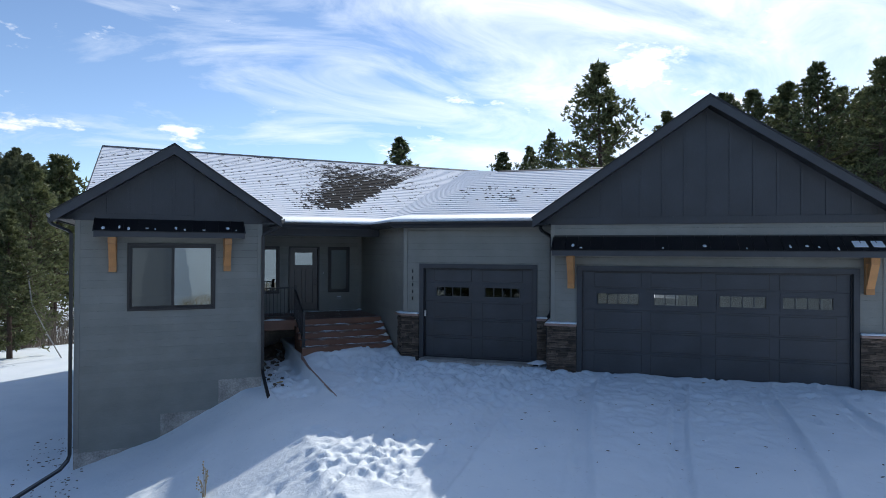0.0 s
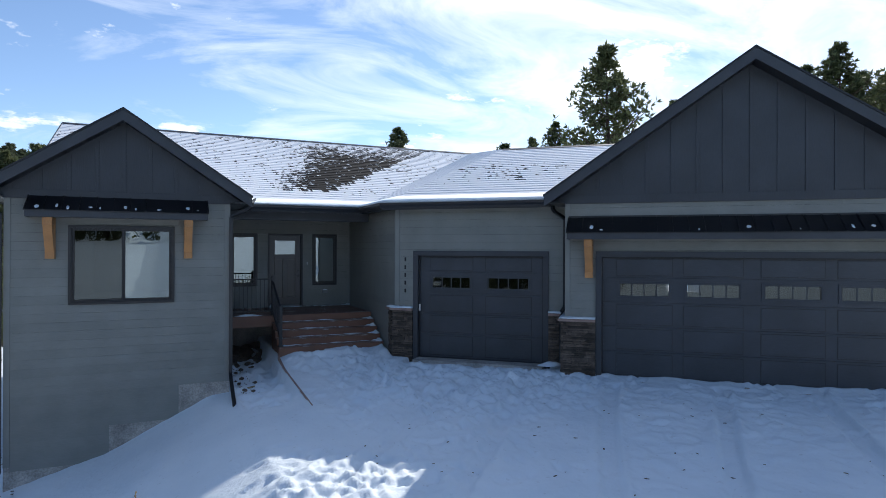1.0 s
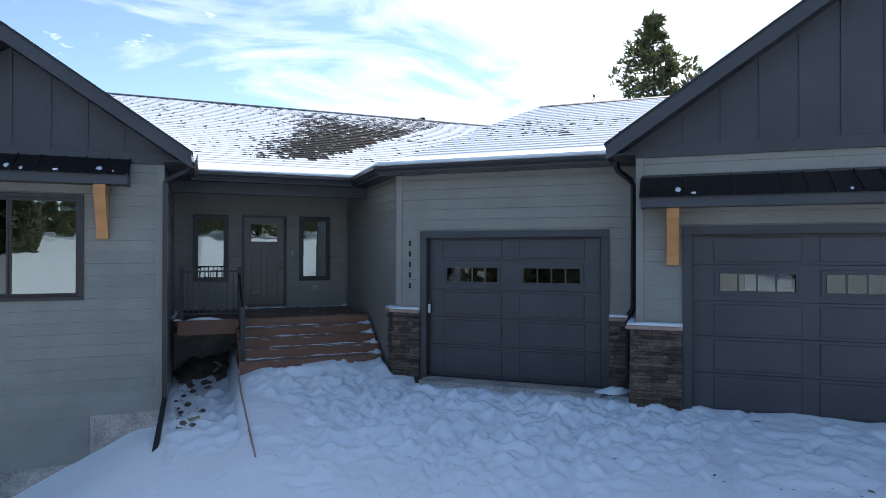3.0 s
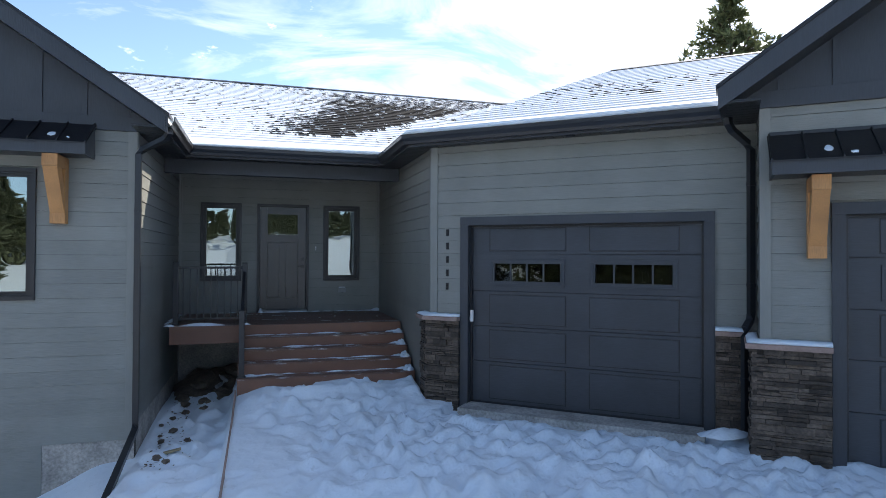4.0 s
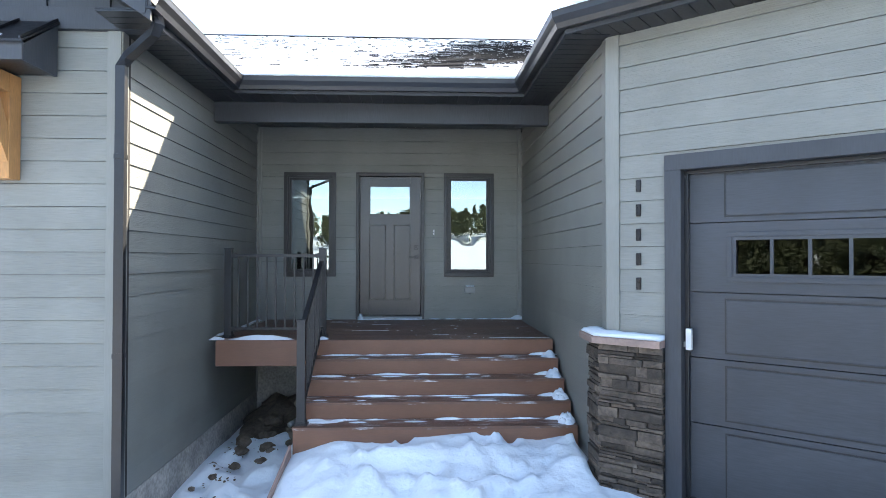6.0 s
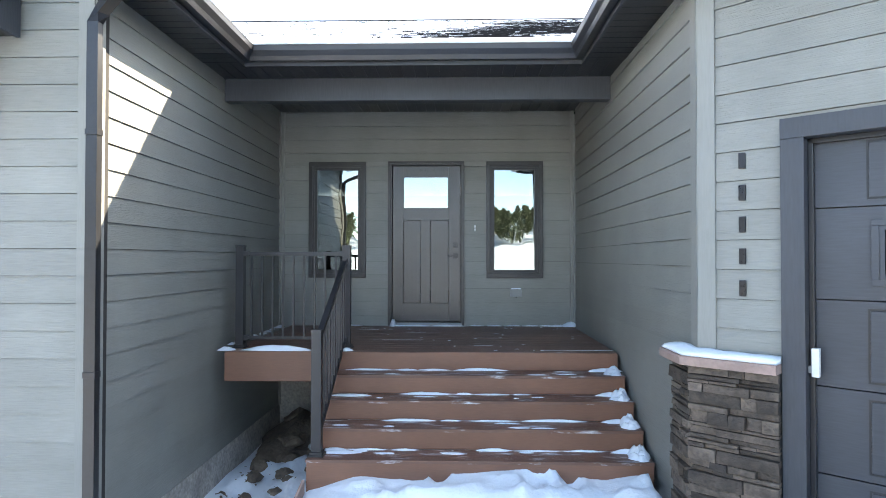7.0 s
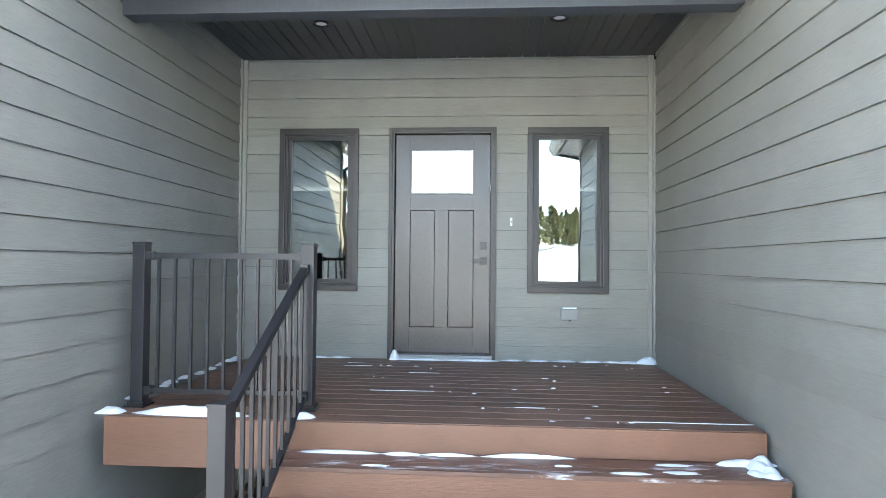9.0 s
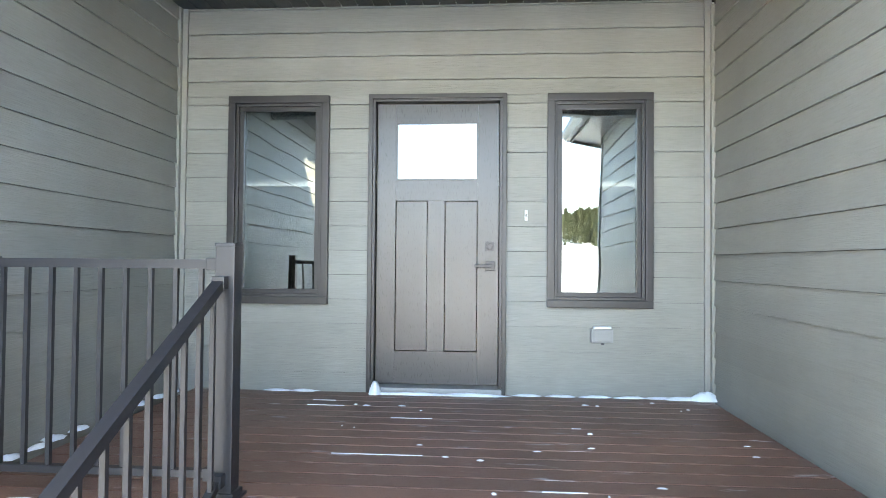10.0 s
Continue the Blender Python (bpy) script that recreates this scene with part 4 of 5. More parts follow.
def garage_door(name, m, v, opening, panels, seams, label):
    """A sectional door: casing, five sections, raised panels, one row of four-light windows."""
    u0, u1, z0, z1 = opening
    g = empty(name, m, label, "garage door", kind="structure")
    cw = 0.125
    part("casing", box(u0 - cw, u0, v - 0.04, v + 0.12, z0 - 0.15, z1, 0.004), M_DARK, g)
    part("casing", box(u1, u1 + cw, v - 0.04, v + 0.12, z0 - 0.15, z1, 0.004), M_DARK, g)
    part("casing", box(u0 - cw, u1 + cw, v - 0.045, v + 0.12, z1, z1 + cw - 0.005, 0.004), M_DARK, g)
    bm = bmesh.new()
    add_box(bm, u0, u0 + 0.03, v + 0.045, v + 0.09, z0, z1, 0.005); add_box(bm, u1 - 0.03, u1, v + 0.045, v + 0.09, z0, z1, 0.005)
    add_box(bm, u0, u1, v + 0.045, v + 0.09, z1 - 0.03, z1, 0.005)
    part("weather_strip", bm, M_GUTTER, g)
    f = v + 0.09
    zs = [z1, *seams, z0]
    for k, (top, low) in enumerate(zip(zs, zs[1:])):
        if k == 1:
            holes = [(a + 0.07, b - 0.07, low + 0.135, top - 0.125) for a, b in panels]
        else:
            holes = []
        bm = bmesh.new()
        for s, e, c, d in cells(u0 + 0.002, u1 - 0.002, low + 0.004, top - 0.004, holes):
            add_box(bm, s, e, f, f + 0.045, c, d)
        sec = part("door_section", bm, M_DOOR, g)
        for a, b in panels:
            if k == 1:
                wz0, wz1 = low + 0.085, top - 0.075
                fr = part("window_frame", ring(a + 0.01, b - 0.01, wz0, wz1, 0.035, f - 0.022, f + 0.03, ring(a + 0.04, b - 0.04, wz0 + 0.03, wz1 - 0.03, 0.03, f - 0.012, f + 0.03), 0.004), M_DOOR, sec)
                step = (b - a - 0.14) / 4
                for j in range(4):
                    pn = part("pane", box(a + 0.07 + j * step + 0.011, a + 0.07 + (j + 1) * step - 0.011, f + 0.004, f + 0.009, wz0 + 0.06, wz1 - 0.06), M_GLASS_DOOR, sec)
                    pn.visible_shadow = False
                    if j:
                        part("glazing_bar", box(a + 0.07 + j * step - 0.012, a + 0.07 + j * step + 0.012, f - 0.008, f + 0.02, wz0 + 0.05, wz1 - 0.05, 0.003), M_DOOR, sec)
            else:
                edge = 0.055 if k else 0.05
                pts = bmesh.new()
                add_box(pts, a, b, f - 0.0105, f + 0.01, low + edge, top - edge, 0.009)
                part("raised_panel", pts, M_DOOR, sec)
                # black ring paints in the shade line around the raised panel
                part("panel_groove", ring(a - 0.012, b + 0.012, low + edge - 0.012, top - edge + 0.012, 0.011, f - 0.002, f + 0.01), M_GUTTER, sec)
    back = bmesh.new()
    for s, e, c, d in cells(u0 + 0.002, u1 - 0.002, z0, z1, [(a + 0.06, b - 0.06, seams[1] + 0.12, seams[0] - 0.11) for a, b in panels]):
        add_box(back, s, e, f + 0.047, f + 0.055, c, d)
    part("door_backing", back, M_DOOR, g)
    part("bottom_seal", box(u0 + 0.005, u1 - 0.005, f - 0.004, f + 0.05, z0 - 0.03, z0 + 0.003, 0.004), M_GUTTER, g)
    part("apron", box(u0 - 0.02, u1 + 0.02, v - 0.35, f + 0.6, z0 - 0.14, z0 - 0.028), M_CONCRETE, g, "bare tan concrete apron under the door")
    return g


garage_door("garage_door_1", GM, 0.0, (0.616, 3.746, -0.055, 2.47), [(0.908, 2.005), (2.335, 3.45)], (2.06, 1.53, 1.025, 0.52), "closed charcoal single garage door with two window strips")
garage_door("garage_door_2", GM, BIG_V, (5.115, 11.11, -0.14, 2.474), [(5.425, 6.562), (6.79, 7.933), (8.27, 9.42), (9.64, 10.80)], (2.03, 1.495, 0.97, 0.43), "closed charcoal double garage door with four window strips")
sensor = empty("door_sensor", GM, "small white sensor on the garage door jamb", "sensor")
part("case", box(0.636, 0.676, 0.0, 0.045, 1.085, 1.25, 0.006), M_WHITE, sensor)
part("bracket", box(0.617, 0.641, 0.01, 0.04, 1.105, 1.145, 0.002), M_GREYBOX, sensor)

# ---- awnings and timber brackets ----


def awning(m, x0, x1, z, depth, rise, label):
    """A small standing-seam roof on the wall: front board, sloping sheet with seams, closed ends, boarded underside."""
    a = empty("awning", m, label, "awning")
    part("front_board", box(x0, x1, -depth, -depth + 0.03, z, z + 0.135, 0.004), M_DARK, a)
    for xa in (x0, x1 - 0.025):
        part("end_board", prism([(-depth + 0.031, z), (-depth + 0.031, z + 0.13), (-0.036, z + rise - 0.02), (-0.036, z)], "x", xa, xa + 0.025), M_DARK, a)
    part("underside", box(x0 + 0.026, x1 - 0.026, -depth + 0.031, -0.036, z + 0.012, z + 0.024), M_GUTTER, a)
    sheet = part("roof_sheet", prism([(-depth - 0.03, z + 0.125), (-depth - 0.03, z + 0.142), (-0.036, z + rise + 0.012), (-0.036, z + rise - 0.01)], "x", x0 - 0.02, x1 + 0.02), M_METAL_ROOF, a)
    n = max(3, round((x1 - x0) / 0.3))
    for k in range(n + 1):
        x = x0 + (x1 - x0) * k / n
        part("seam", prism([(-depth - 0.03, z + 0.14), (-depth - 0.03, z + 0.168), (-0.036, z + rise + 0.038), (-0.036, z + rise)], "x", x - 0.008, x + 0.008), M_METAL_ROOF, sheet)
    part("flashing", box(x0, x1, -0.034, -0.014, z + rise - 0.03, z + rise + 0.05, 0.003), M_GUTTER, a)
    rnd = random.Random(label)
    bm = bmesh.new()
    for k in range(n):
        if rnd.random() < (0.85 if n < 14 else 0.35):
            t = rnd.uniform(0.08, 0.3)
            x = x0 + (x1 - x0) * (k + 0.5 + rnd.uniform(-0.35, 0.35)) / n
            w, l = rnd.uniform(0.015, 0.045), rnd.uniform(0.02, 0.08)
            y = -depth + t * depth
            zz = z + 0.142 + (rise - 0.13) * (t * depth + 0.03) / (depth - 0.006)
            mm = Matrix.Translation((x, y, zz)) @ Matrix.Rotation(math.atan((rise - 0.13) / depth), 4, "X") @ Matrix.Diagonal((w, l, 0.012, 1))
            ball = bmesh.ops.create_icosphere(bm, subdivisions=2, radius=1.0, matrix=mm)
            for v in ball["verts"]:
                q = v.co * 40
                v.co += Vector((noise.noise(q), noise.noise(q + Vector((9, 0, 0))), 0)) * 0.02
    ob = tagged(part("snow_scraps", bm, M_SNOW, None, "", True), "scraps of melting snow on the black awning", "snow", kind="stuff")
    ob.matrix_world = m
    return a


def bracket(m, label="honey-coloured timber knee bracket beneath the awning"):
    b = empty("bracket", m, label, "bracket", "awning brackets")
    part("post", box(-0.085, 0.085, -0.145, -0.004, -0.83, 0, 0.006), M_TIMBER, b)
    part("arm", box(-0.085, 0.085, -0.46, -0.147, -0.15, 0, 0.006), M_TIMBER, b)
    part("brace", prism([(-0.455, -0.152), (-0.27, -0.152), (-0.149, -0.42), (-0.149, -0.70)], "x", -0.078, 0.078), M_TIMBER, b)
    return b


MBIG = GM @ pose(0, BIG_V, 0)
awning(MW, -2.15 - WX0, 1.20 - WX0, 3.24, 0.48, 0.44, "black standing-seam awning over the wing window with snow scraps")
awning(MBIG, 4.415, 11.76, 2.85, 0.54, 0.47, "long black standing-seam awning over the double garage")
first = bracket(MW @ pose(-1.775 - WX0, 0, 3.237))
copy_thing(first, MW @ pose(0.815 - WX0, 0, 3.237))
copy_thing(first, MBIG @ pose(4.85, 0, 2.847))
copy_thing(first, MBIG @ pose(11.40, 0, 2.847))
for x, w in ((11.0, 0.26), (11.36, 0.22)):
    ob = tagged(part("snow_scraps", box(x, x + w, -0.47, -0.20, -0.008, 0.008, 0.006), M_SNOW), "flat slab of snow on the awning", "snow", kind="stuff")
    ob.matrix_world = MBIG @ Matrix.Translation((0, -0.02, 3.15)) @ Matrix.Translation((0, -0.33, 0)) @ Matrix.Rotation(math.atan(0.31 / 0.55), 4, "X") @ Matrix.Translation((0, 0.33, 0))

# ---- porch deck, steps, railings ----
DX0, DX1, DY0 = WX1 + 0.16, PX1 - 0.03, 15.69
STEP_X = 2.92
RISE, RUN = 0.17, 0.277


def frosted(name, base, amount):
    """Deck boards with thin windblown frost in streaks along the boards."""
    m = base.copy()
    m.name = name
    n, l = m.node_tree.nodes, m.node_tree.links
    p = n["Principled BSDF"]
    old = p.inputs["Base Color"].links[0].from_socket
    co = n.new("ShaderNodeTexCoord")
    mp = n.new("ShaderNodeMapping"); mp.inputs["Scale"].default_value = (1.0, 4.5, 4.5)
    l.new(co.outputs["Object"], mp.inputs[0])
    a = n.new("ShaderNodeTexNoise"); a.inputs["Scale"].default_value = 2.6; a.inputs["Detail"].default_value = 9.0; a.inputs["Roughness"].default_value = 0.68
    l.new(mp.outputs[0], a.inputs["Vector"])
    r = ramp_node(n, l, a.outputs["Fac"], [(0.66 - amount, (0, 0, 0)), (0.80 - amount, (1, 1, 1))])
    mx = n.new("ShaderNodeMix"); mx.data_type = "RGBA"
    l.new(r, mx.inputs["Factor"]); l.new(old, mx.inputs[6]); mx.inputs[7].default_value = (0.78, 0.81, 0.85, 1)
    l.new(mx.outputs[2], p.inputs["Base Color"])
    return m


M_DECK_F = frosted("decking with a trace of frost", M_DECK, 0.045)
M_TREAD_F = frosted("stair boards with windblown frost", M_DECK, 0.11)

deck = empty("deck", None, "reddish brown composite porch deck dusted with snow", "deck")
n_boards = 16
bw = (PY - 0.02 - DY0) / n_boards
for k in range(n_boards):
    ya = DY0 - 0.012 + k * bw
    part("deck_board", box(DX0, DX1, ya + 0.0035, ya + bw - 0.0035, DECK_Z - 0.025, DECK_Z, 0.003), M_DECK_F, deck)
rnd = random.Random(31)
seam_snow = bmesh.new()
for k in range(1, n_boards):
    x = DX0 + 1.0
    while x < DX1 - 0.1:
        ln = rnd.uniform(0.05, 0.7)
        if rnd.random() < 0.10:
            add_box(seam_snow, x, min(x + ln, DX1), DY0 - 0.012 + k * bw - 0.003, DY0 - 0.012 + k * bw + 0.003 + rnd.uniform(0, 0.004), DECK_Z - 0.01, DECK_Z + 0.0025)
        x += ln + rnd.uniform(0.02, 0.3)
tagged(part("snow_lines", seam_snow, M_SNOW), "fine snow packed in the gaps between deck boards", "snow", kind="stuff")
part("fascia", box(DX0 - 0.01, STEP_X, DY0 - 0.03, DY0 - 0.014, DECK_Z - 0.29, DECK_Z - 0.004, 0.003), M_RISER, deck)
part("fascia", box(STEP_X + 0.002, DX1, DY0 - 0.03, DY0 - 0.014, DECK_Z - RISE + 0.002, DECK_Z - 0.004, 0.003), M_RISER, deck)
for x in (2.0, 2.6, 3.2, 3.8, 4.4, 5.0):
    part("joist", box(x - 0.02, x + 0.02, DY0, PY - 0.02, DECK_Z - 0.24, DECK_Z - 0.027), M_DECK, deck)
part("ledger", box(DX0, DX1, DY0 - 0.012, DY0 + 0.03, DECK_Z - 0.24, DECK_Z - 0.027), M_DECK, deck)

steps = empty("steps", None, "brown composite porch steps with snow along the treads", "steps")
for k in range(1, 5):
    z = DECK_Z - RISE * k
    nose = DY0 - 0.03 - RUN * k
    for j in range(2):
        ya = nose - 0.012 + j * RUN / 2
        part("tread", box(STEP_X, DX1, ya + 0.002, ya + RUN / 2 + (0.008 if j else -0.003), z - 0.025, z, 0.004), M_TREAD_F, steps)
    part("riser", box(STEP_X + 0.006, DX1 - 0.004, nose, nose + 0.016, z - RISE + (0.001 if k < 4 else -0.10), z - 0.026, 0.002), M_RISER, steps)
side = [(DY0 - 0.01, 0.0), (DY0 - 0.01, DECK_Z - RISE - 0.03)]
for k in range(1, 5):
    z, nose = DECK_Z - RISE * k, DY0 - 0.03 - RUN * k
    side += [(nose + 0.02, z - 0.03), (nose + 0.02, max(z - RISE - 0.03, 0.0))]
part("stringer", prism(side[:-1] + [(side[-2][0], 0.0)], "x", STEP_X + 0.01, STEP_X + 0.045), M_DECK, steps)


def post(parent, x, y, z0, h):
    p = part("post", box(x - 0.04, x + 0.04, y - 0.04, y + 0.04, z0, z0 + h, 0.004), M_RAIL, parent)
    part("base_plate", add_box(box(x - 0.065, x + 0.065, y - 0.065, y + 0.065, z0, z0 + 0.012, 0.003), x - 0.052, x + 0.052, y - 0.052, y + 0.052, z0 + 0.01, z0 + 0.035, 0.006), M_RAIL, p)
    part("cap", box(x - 0.043, x + 0.043, y - 0.043, y + 0.043, z0 + h - 0.004, z0 + h + 0.012, 0.004), M_RAIL, p)
    return p


def rail_panel(parent, a, b, top, low, count):
    """Two rails and upright balusters between two points, also on a slope."""
    a, b = Vector(a), Vector(b)
    up = Vector((0, 0, 1))
    part("top_rail", sweep([a + up * top, b + up * top], 0.045, 0.038), M_RAIL, parent)
    part("bottom_rail", sweep([a + up * low, b + up * low], 0.034, 0.030), M_RAIL, parent)
    for k in range(count):
        p = a.lerp(b, (k + 0.7) / (count + 0.4))
        part("baluster", box(p.x - 0.009, p.x + 0.009, p.y - 0.009, p.y + 0.009, p.z + low, p.z + top - 0.015), M_RAIL, parent)
    for q, s in ((a, 1), (b, -1)):
        d = (b - a).normalized() * s
        for h in (top, low):
            c = q + up * h + d * 0.02
            part("rail_socket", box(c.x - 0.026, c.x + 0.026, c.y - 0.026, c.y + 0.026, c.z - 0.026, c.z + 0.026, 0.004), M_RAIL, parent)


PYR = 15.93
POST_L, POST_M, POST_B = 1.90, 2.99, (2.985, 14.66)
railing = empty("railing", None, "black aluminium porch railing with slim balusters", "railing")
post(railing, POST_L, PYR, DECK_Z, 1.03)
post(railing, POST_M, PYR, DECK_Z, 1.03)
rail_panel(railing, (POST_L + 0.04, PYR, DECK_Z), (POST_M - 0.04, PYR, DECK_Z), 0.955, 0.10, 9)
stair_rail = empty("stair_railing", None, "black aluminium stair railing sloping down the steps", "railing")
zb = DECK_Z - 4 * RISE
post(stair_rail, POST_B[0], POST_B[1], zb, 1.0)
rail_panel(stair_rail, (POST_B[0] + 0.005, POST_B[1] + 0.04, zb + 0.03), (POST_M - 0.01, PYR - 0.04, DECK_Z - 0.03), 0.92, 0.13, 10)

# ---- fittings on the entrance wall and ceiling ----
bell = empty("doorbell", MD, "slim white doorbell button beside the door", "doorbell")
part("body", box(4.335 - WX1, 4.357 - WX1, -0.014, 0.012, 2.143, 2.223, 0.006), M_WHITE, bell)
part("button", box(4.34 - WX1, 4.352 - WX1, -0.018, -0.013, 2.173, 2.193, 0.002), M_GREYBOX, bell)
outlet = empty("outlet", MD, "weatherproof grey outlet box capped with snow", "outlet")
part("box_body", box(4.82 - WX1, 4.98 - WX1, -0.035, 0.012, 1.255, 1.355, 0.008), M_GREYBOX, outlet)
part("cover", box(4.835 - WX1, 4.965 - WX1, -0.048, -0.036, 1.265, 1.347, 0.006), M_GREYBOX, outlet)
part("latch", box(4.89 - WX1, 4.91 - WX1, -0.045, -0.03, 1.242, 1.254, 0.003), M_HARD, outlet)
part("snow_cap", box(4.835 - WX1, 4.965 - WX1, -0.04, 0.0, 1.357, 1.373, 0.008), M_SNOW, outlet)
for x, y in ((2.72, 17.12), (4.68, 17.08)):
    lamp = empty("recessed_light", pose(x, y, 3.774), "unlit recessed black porch downlight in the ceiling", "ceiling light", "porch downlights")
    bm = bmesh.new()
    bmesh.ops.create_cone(bm, cap_ends=False, segments=28, radius1=0.075, radius2=0.062, depth=0.012, matrix=Matrix.Translation((0, 0, -0.006)))
    bmesh.ops.create_cone(bm, cap_ends=False, segments=28, radius1=0.05, radius2=0.062, depth=0.012, matrix=Matrix.Translation((0, 0, -0.008)))
    part("trim_ring", bm, M_GUTTER, lamp)
    bm = bmesh.new()
    bmesh.ops.create_cone(bm, cap_ends=True, segments=24, radius1=0.045, radius2=0.045, depth=0.004, matrix=Matrix.Translation((0, 0, -0.004)))
    part("lens", bm, M_WHITE, lamp)
lamp = empty("recessed_light", GM @ pose(2.12, -0.15, 3.634), "unlit recessed soffit light over the garage", "ceiling light", "porch downlights")
bm = bmesh.new()
bmesh.ops.create_cone(bm, cap_ends=True, segments=28, radius1=0.055, radius2=0.07, depth=0.02, matrix=Matrix.Translation((0, 0, -0.008)))
part("trim_ring", bm, M_GUTTER, lamp)

# house number kept as plain bars
for k in range(5):
    z = 2.372 - 0.197 * k
    ob = part("number_bar", box(0.25, 0.29, -0.014, 0.008, z - 0.05, z + 0.05, 0.008), M_HARD)
    ob.matrix_world = GM
    tagged(ob, "dark metal bar on the garage siding", "plaque", "number bars")

# ---- stone piers with sills ----


def stones(m, x0, x1, z0, z1, parent, seed, face=-0.085):
    rnd = random.Random(seed)
    z = z0
    while z < z1 - 0.012:
        h = min(rnd.choice((0.022, 0.03, 0.038, 0.046, 0.055, 0.08)), z1 - z)
        x = x0
        while x < x1 - 0.01:
            w = rnd.uniform(0.09, 0.34)
            if x1 - (x + w) < 0.07:
                w = x1 - x
            p = rnd.uniform(-0.018, 0.02)
            bm = bmesh.new()
            j = lambda a: rnd.uniform(-a, a)
            g = 0.0022
            front = [(x + g, face - p + j(0.007), z + g + j(0.002)), (x + w - g, face - p + j(0.007), z + g + j(0.002)),
                     (x + w - g + j(0.002), face - p + j(0.007), z + h - g), (x + g + j(0.002), face - p + j(0.007), z + h - g)]
            mid = ((x + w * rnd.uniform(0.3, 0.7)), face - p - rnd.uniform(0.003, 0.012), z + h * rnd.uniform(0.3, 0.7))
            f = [bm.verts.new(v) for v in front]
            b = [bm.verts.new((v[0], -0.03, v[2])) for v in front]
            c = bm.verts.new(mid)
            for i in range(4):
                k = (i + 1) % 4
                bm.faces.new((f[i], f[k], c)); bm.faces.new((b[i], b[k], f[k], f[i]))
            bmesh.ops.recalc_face_normals(bm, faces=bm.faces)
            ob = part("stone", bm, M_STONE, parent)
            ob.matrix_basis = m
            x += w
        z += h


def cap_part(parent, pts, z, out, thick=0.055):
    prof = [(0.0, z - thick), (out, z - thick), (out + 0.004, z - 0.01), (out - 0.004, z), (0.0, z + 0.004)]
    part("sill", moulding(pts, prof), M_CAP, parent, "pinkish cast stone sill")
    rnd = random.Random(str(pts[0]))
    prof = [(0.012, z + 0.002), (out - 0.018, z + 0.002), (out - 0.01, z + 0.016), (out - 0.035, z + 0.036), (0.05, z + 0.048), (0.012, z + 0.045)]
    fine = []
    for a, b in zip(pts, pts[1:]):
        fine += [tuple(Vector(a).lerp(Vector(b), k / 6)) for k in range(6)]
    fine.append(pts[-1])
    bm = moulding(fine, prof)
    for v in bm.verts:
        if v.co.z > z + 0.01:
            v.co.z += 0.014 * noise.noise(v.co * 9)
    part("snow_cap", bm, M_SNOW, parent, "strip of snow on the sill", True)


CORNER = (PX1, GO.y)
PIER_TOP = 1.09
p = empty("stone_pier", None, "ledgestone pier at the porch corner with a snowy sill", "stone pier", "stone piers")
part("backing", prism([(PX1 - 0.06, 14.02), (PX1 - 0.06, CORNER[1] - 0.02), gpoint(0.0, -0.06), gpoint(0.485, -0.06), gpoint(0.485, 0.02), (PX1 + 0.01, 14.02)], "z", -0.3, PIER_TOP), M_BACK, p)
stones(MP, PY - 14.03, PY - GO.y + 0.038, -0.25, PIER_TOP, p, 11)
stones(GM, -0.038, 0.487, -0.25, PIER_TOP, p, 12)
cap_part(p, [(PX1, 14.05), CORNER, gpoint(0.489, 0.0)], PIER_TOP + 0.058, 0.15)
p = empty("stone_pier", None, "narrow ledgestone pier beside the single garage door", "stone pier", "stone piers")
ob = part("backing", box(3.876, 4.24, -0.06, 0.02, -0.35, PIER_TOP), M_BACK, p); ob.matrix_basis = GM
stones(GM, 3.876, 4.235, -0.3, PIER_TOP, p, 13)
cap_part(p, [gpoint(3.873, 0), gpoint(4.235, 0)], PIER_TOP + 0.05, 0.14)
p = empty("stone_pier", None, "ledgestone pier between the garages, dark and wet at the foot", "stone pier", "stone piers")
ob = part("backing", box(BIG_U0 - 0.06, 4.985, BIG_V - 0.06, 0.0, -0.35, PIER_TOP - 0.04), M_BACK, p); ob.matrix_basis = GM
stones(MBIG, BIG_U0 - 0.085, 4.985, -0.35, PIER_TOP - 0.04, p, 14)
stones(GM @ pose(BIG_U0, -0.09, 0, 0, 0, -90), 0.0, -BIG_V - 0.09 + 0.085, -0.3, PIER_TOP - 0.04, p, 15)
cap_part(p, [gpoint(BIG_U0, -0.09), gpoint(BIG_U0, BIG_V), gpoint(4.987, BIG_V)], PIER_TOP + 0.015, 0.14)
p = empty("stone_pier", None, "ledgestone pier at the far end of the double garage", "stone pier", "stone piers")
ob = part("backing", box(11.24, 11.87, BIG_V - 0.06, 0.0, -0.35, PIER_TOP - 0.04), M_BACK, p); ob.matrix_basis = GM
stones(MBIG, 11.24, 11.88, -0.35, PIER_TOP - 0.04, p, 16)
cap_part(p, [gpoint(11.24, BIG_V), gpoint(11.88, BIG_V)], PIER_TOP + 0.015, 0.14)

# ---- path edge, snow on the porch, rubble ----
edge = [(10.6 + 0.5 * k, ground_height(3.0, 10.6 + 0.5 * k) + 0.02) for k in range(8)] + [(14.54, 0.02)]
tagged(part("path_edge", prism(edge + [(14.54, -0.7), (10.6, -0.9)], "x", 2.895, 2.917), M_CAP), "thin tan edge of the concrete path", "path edge", kind="structure")


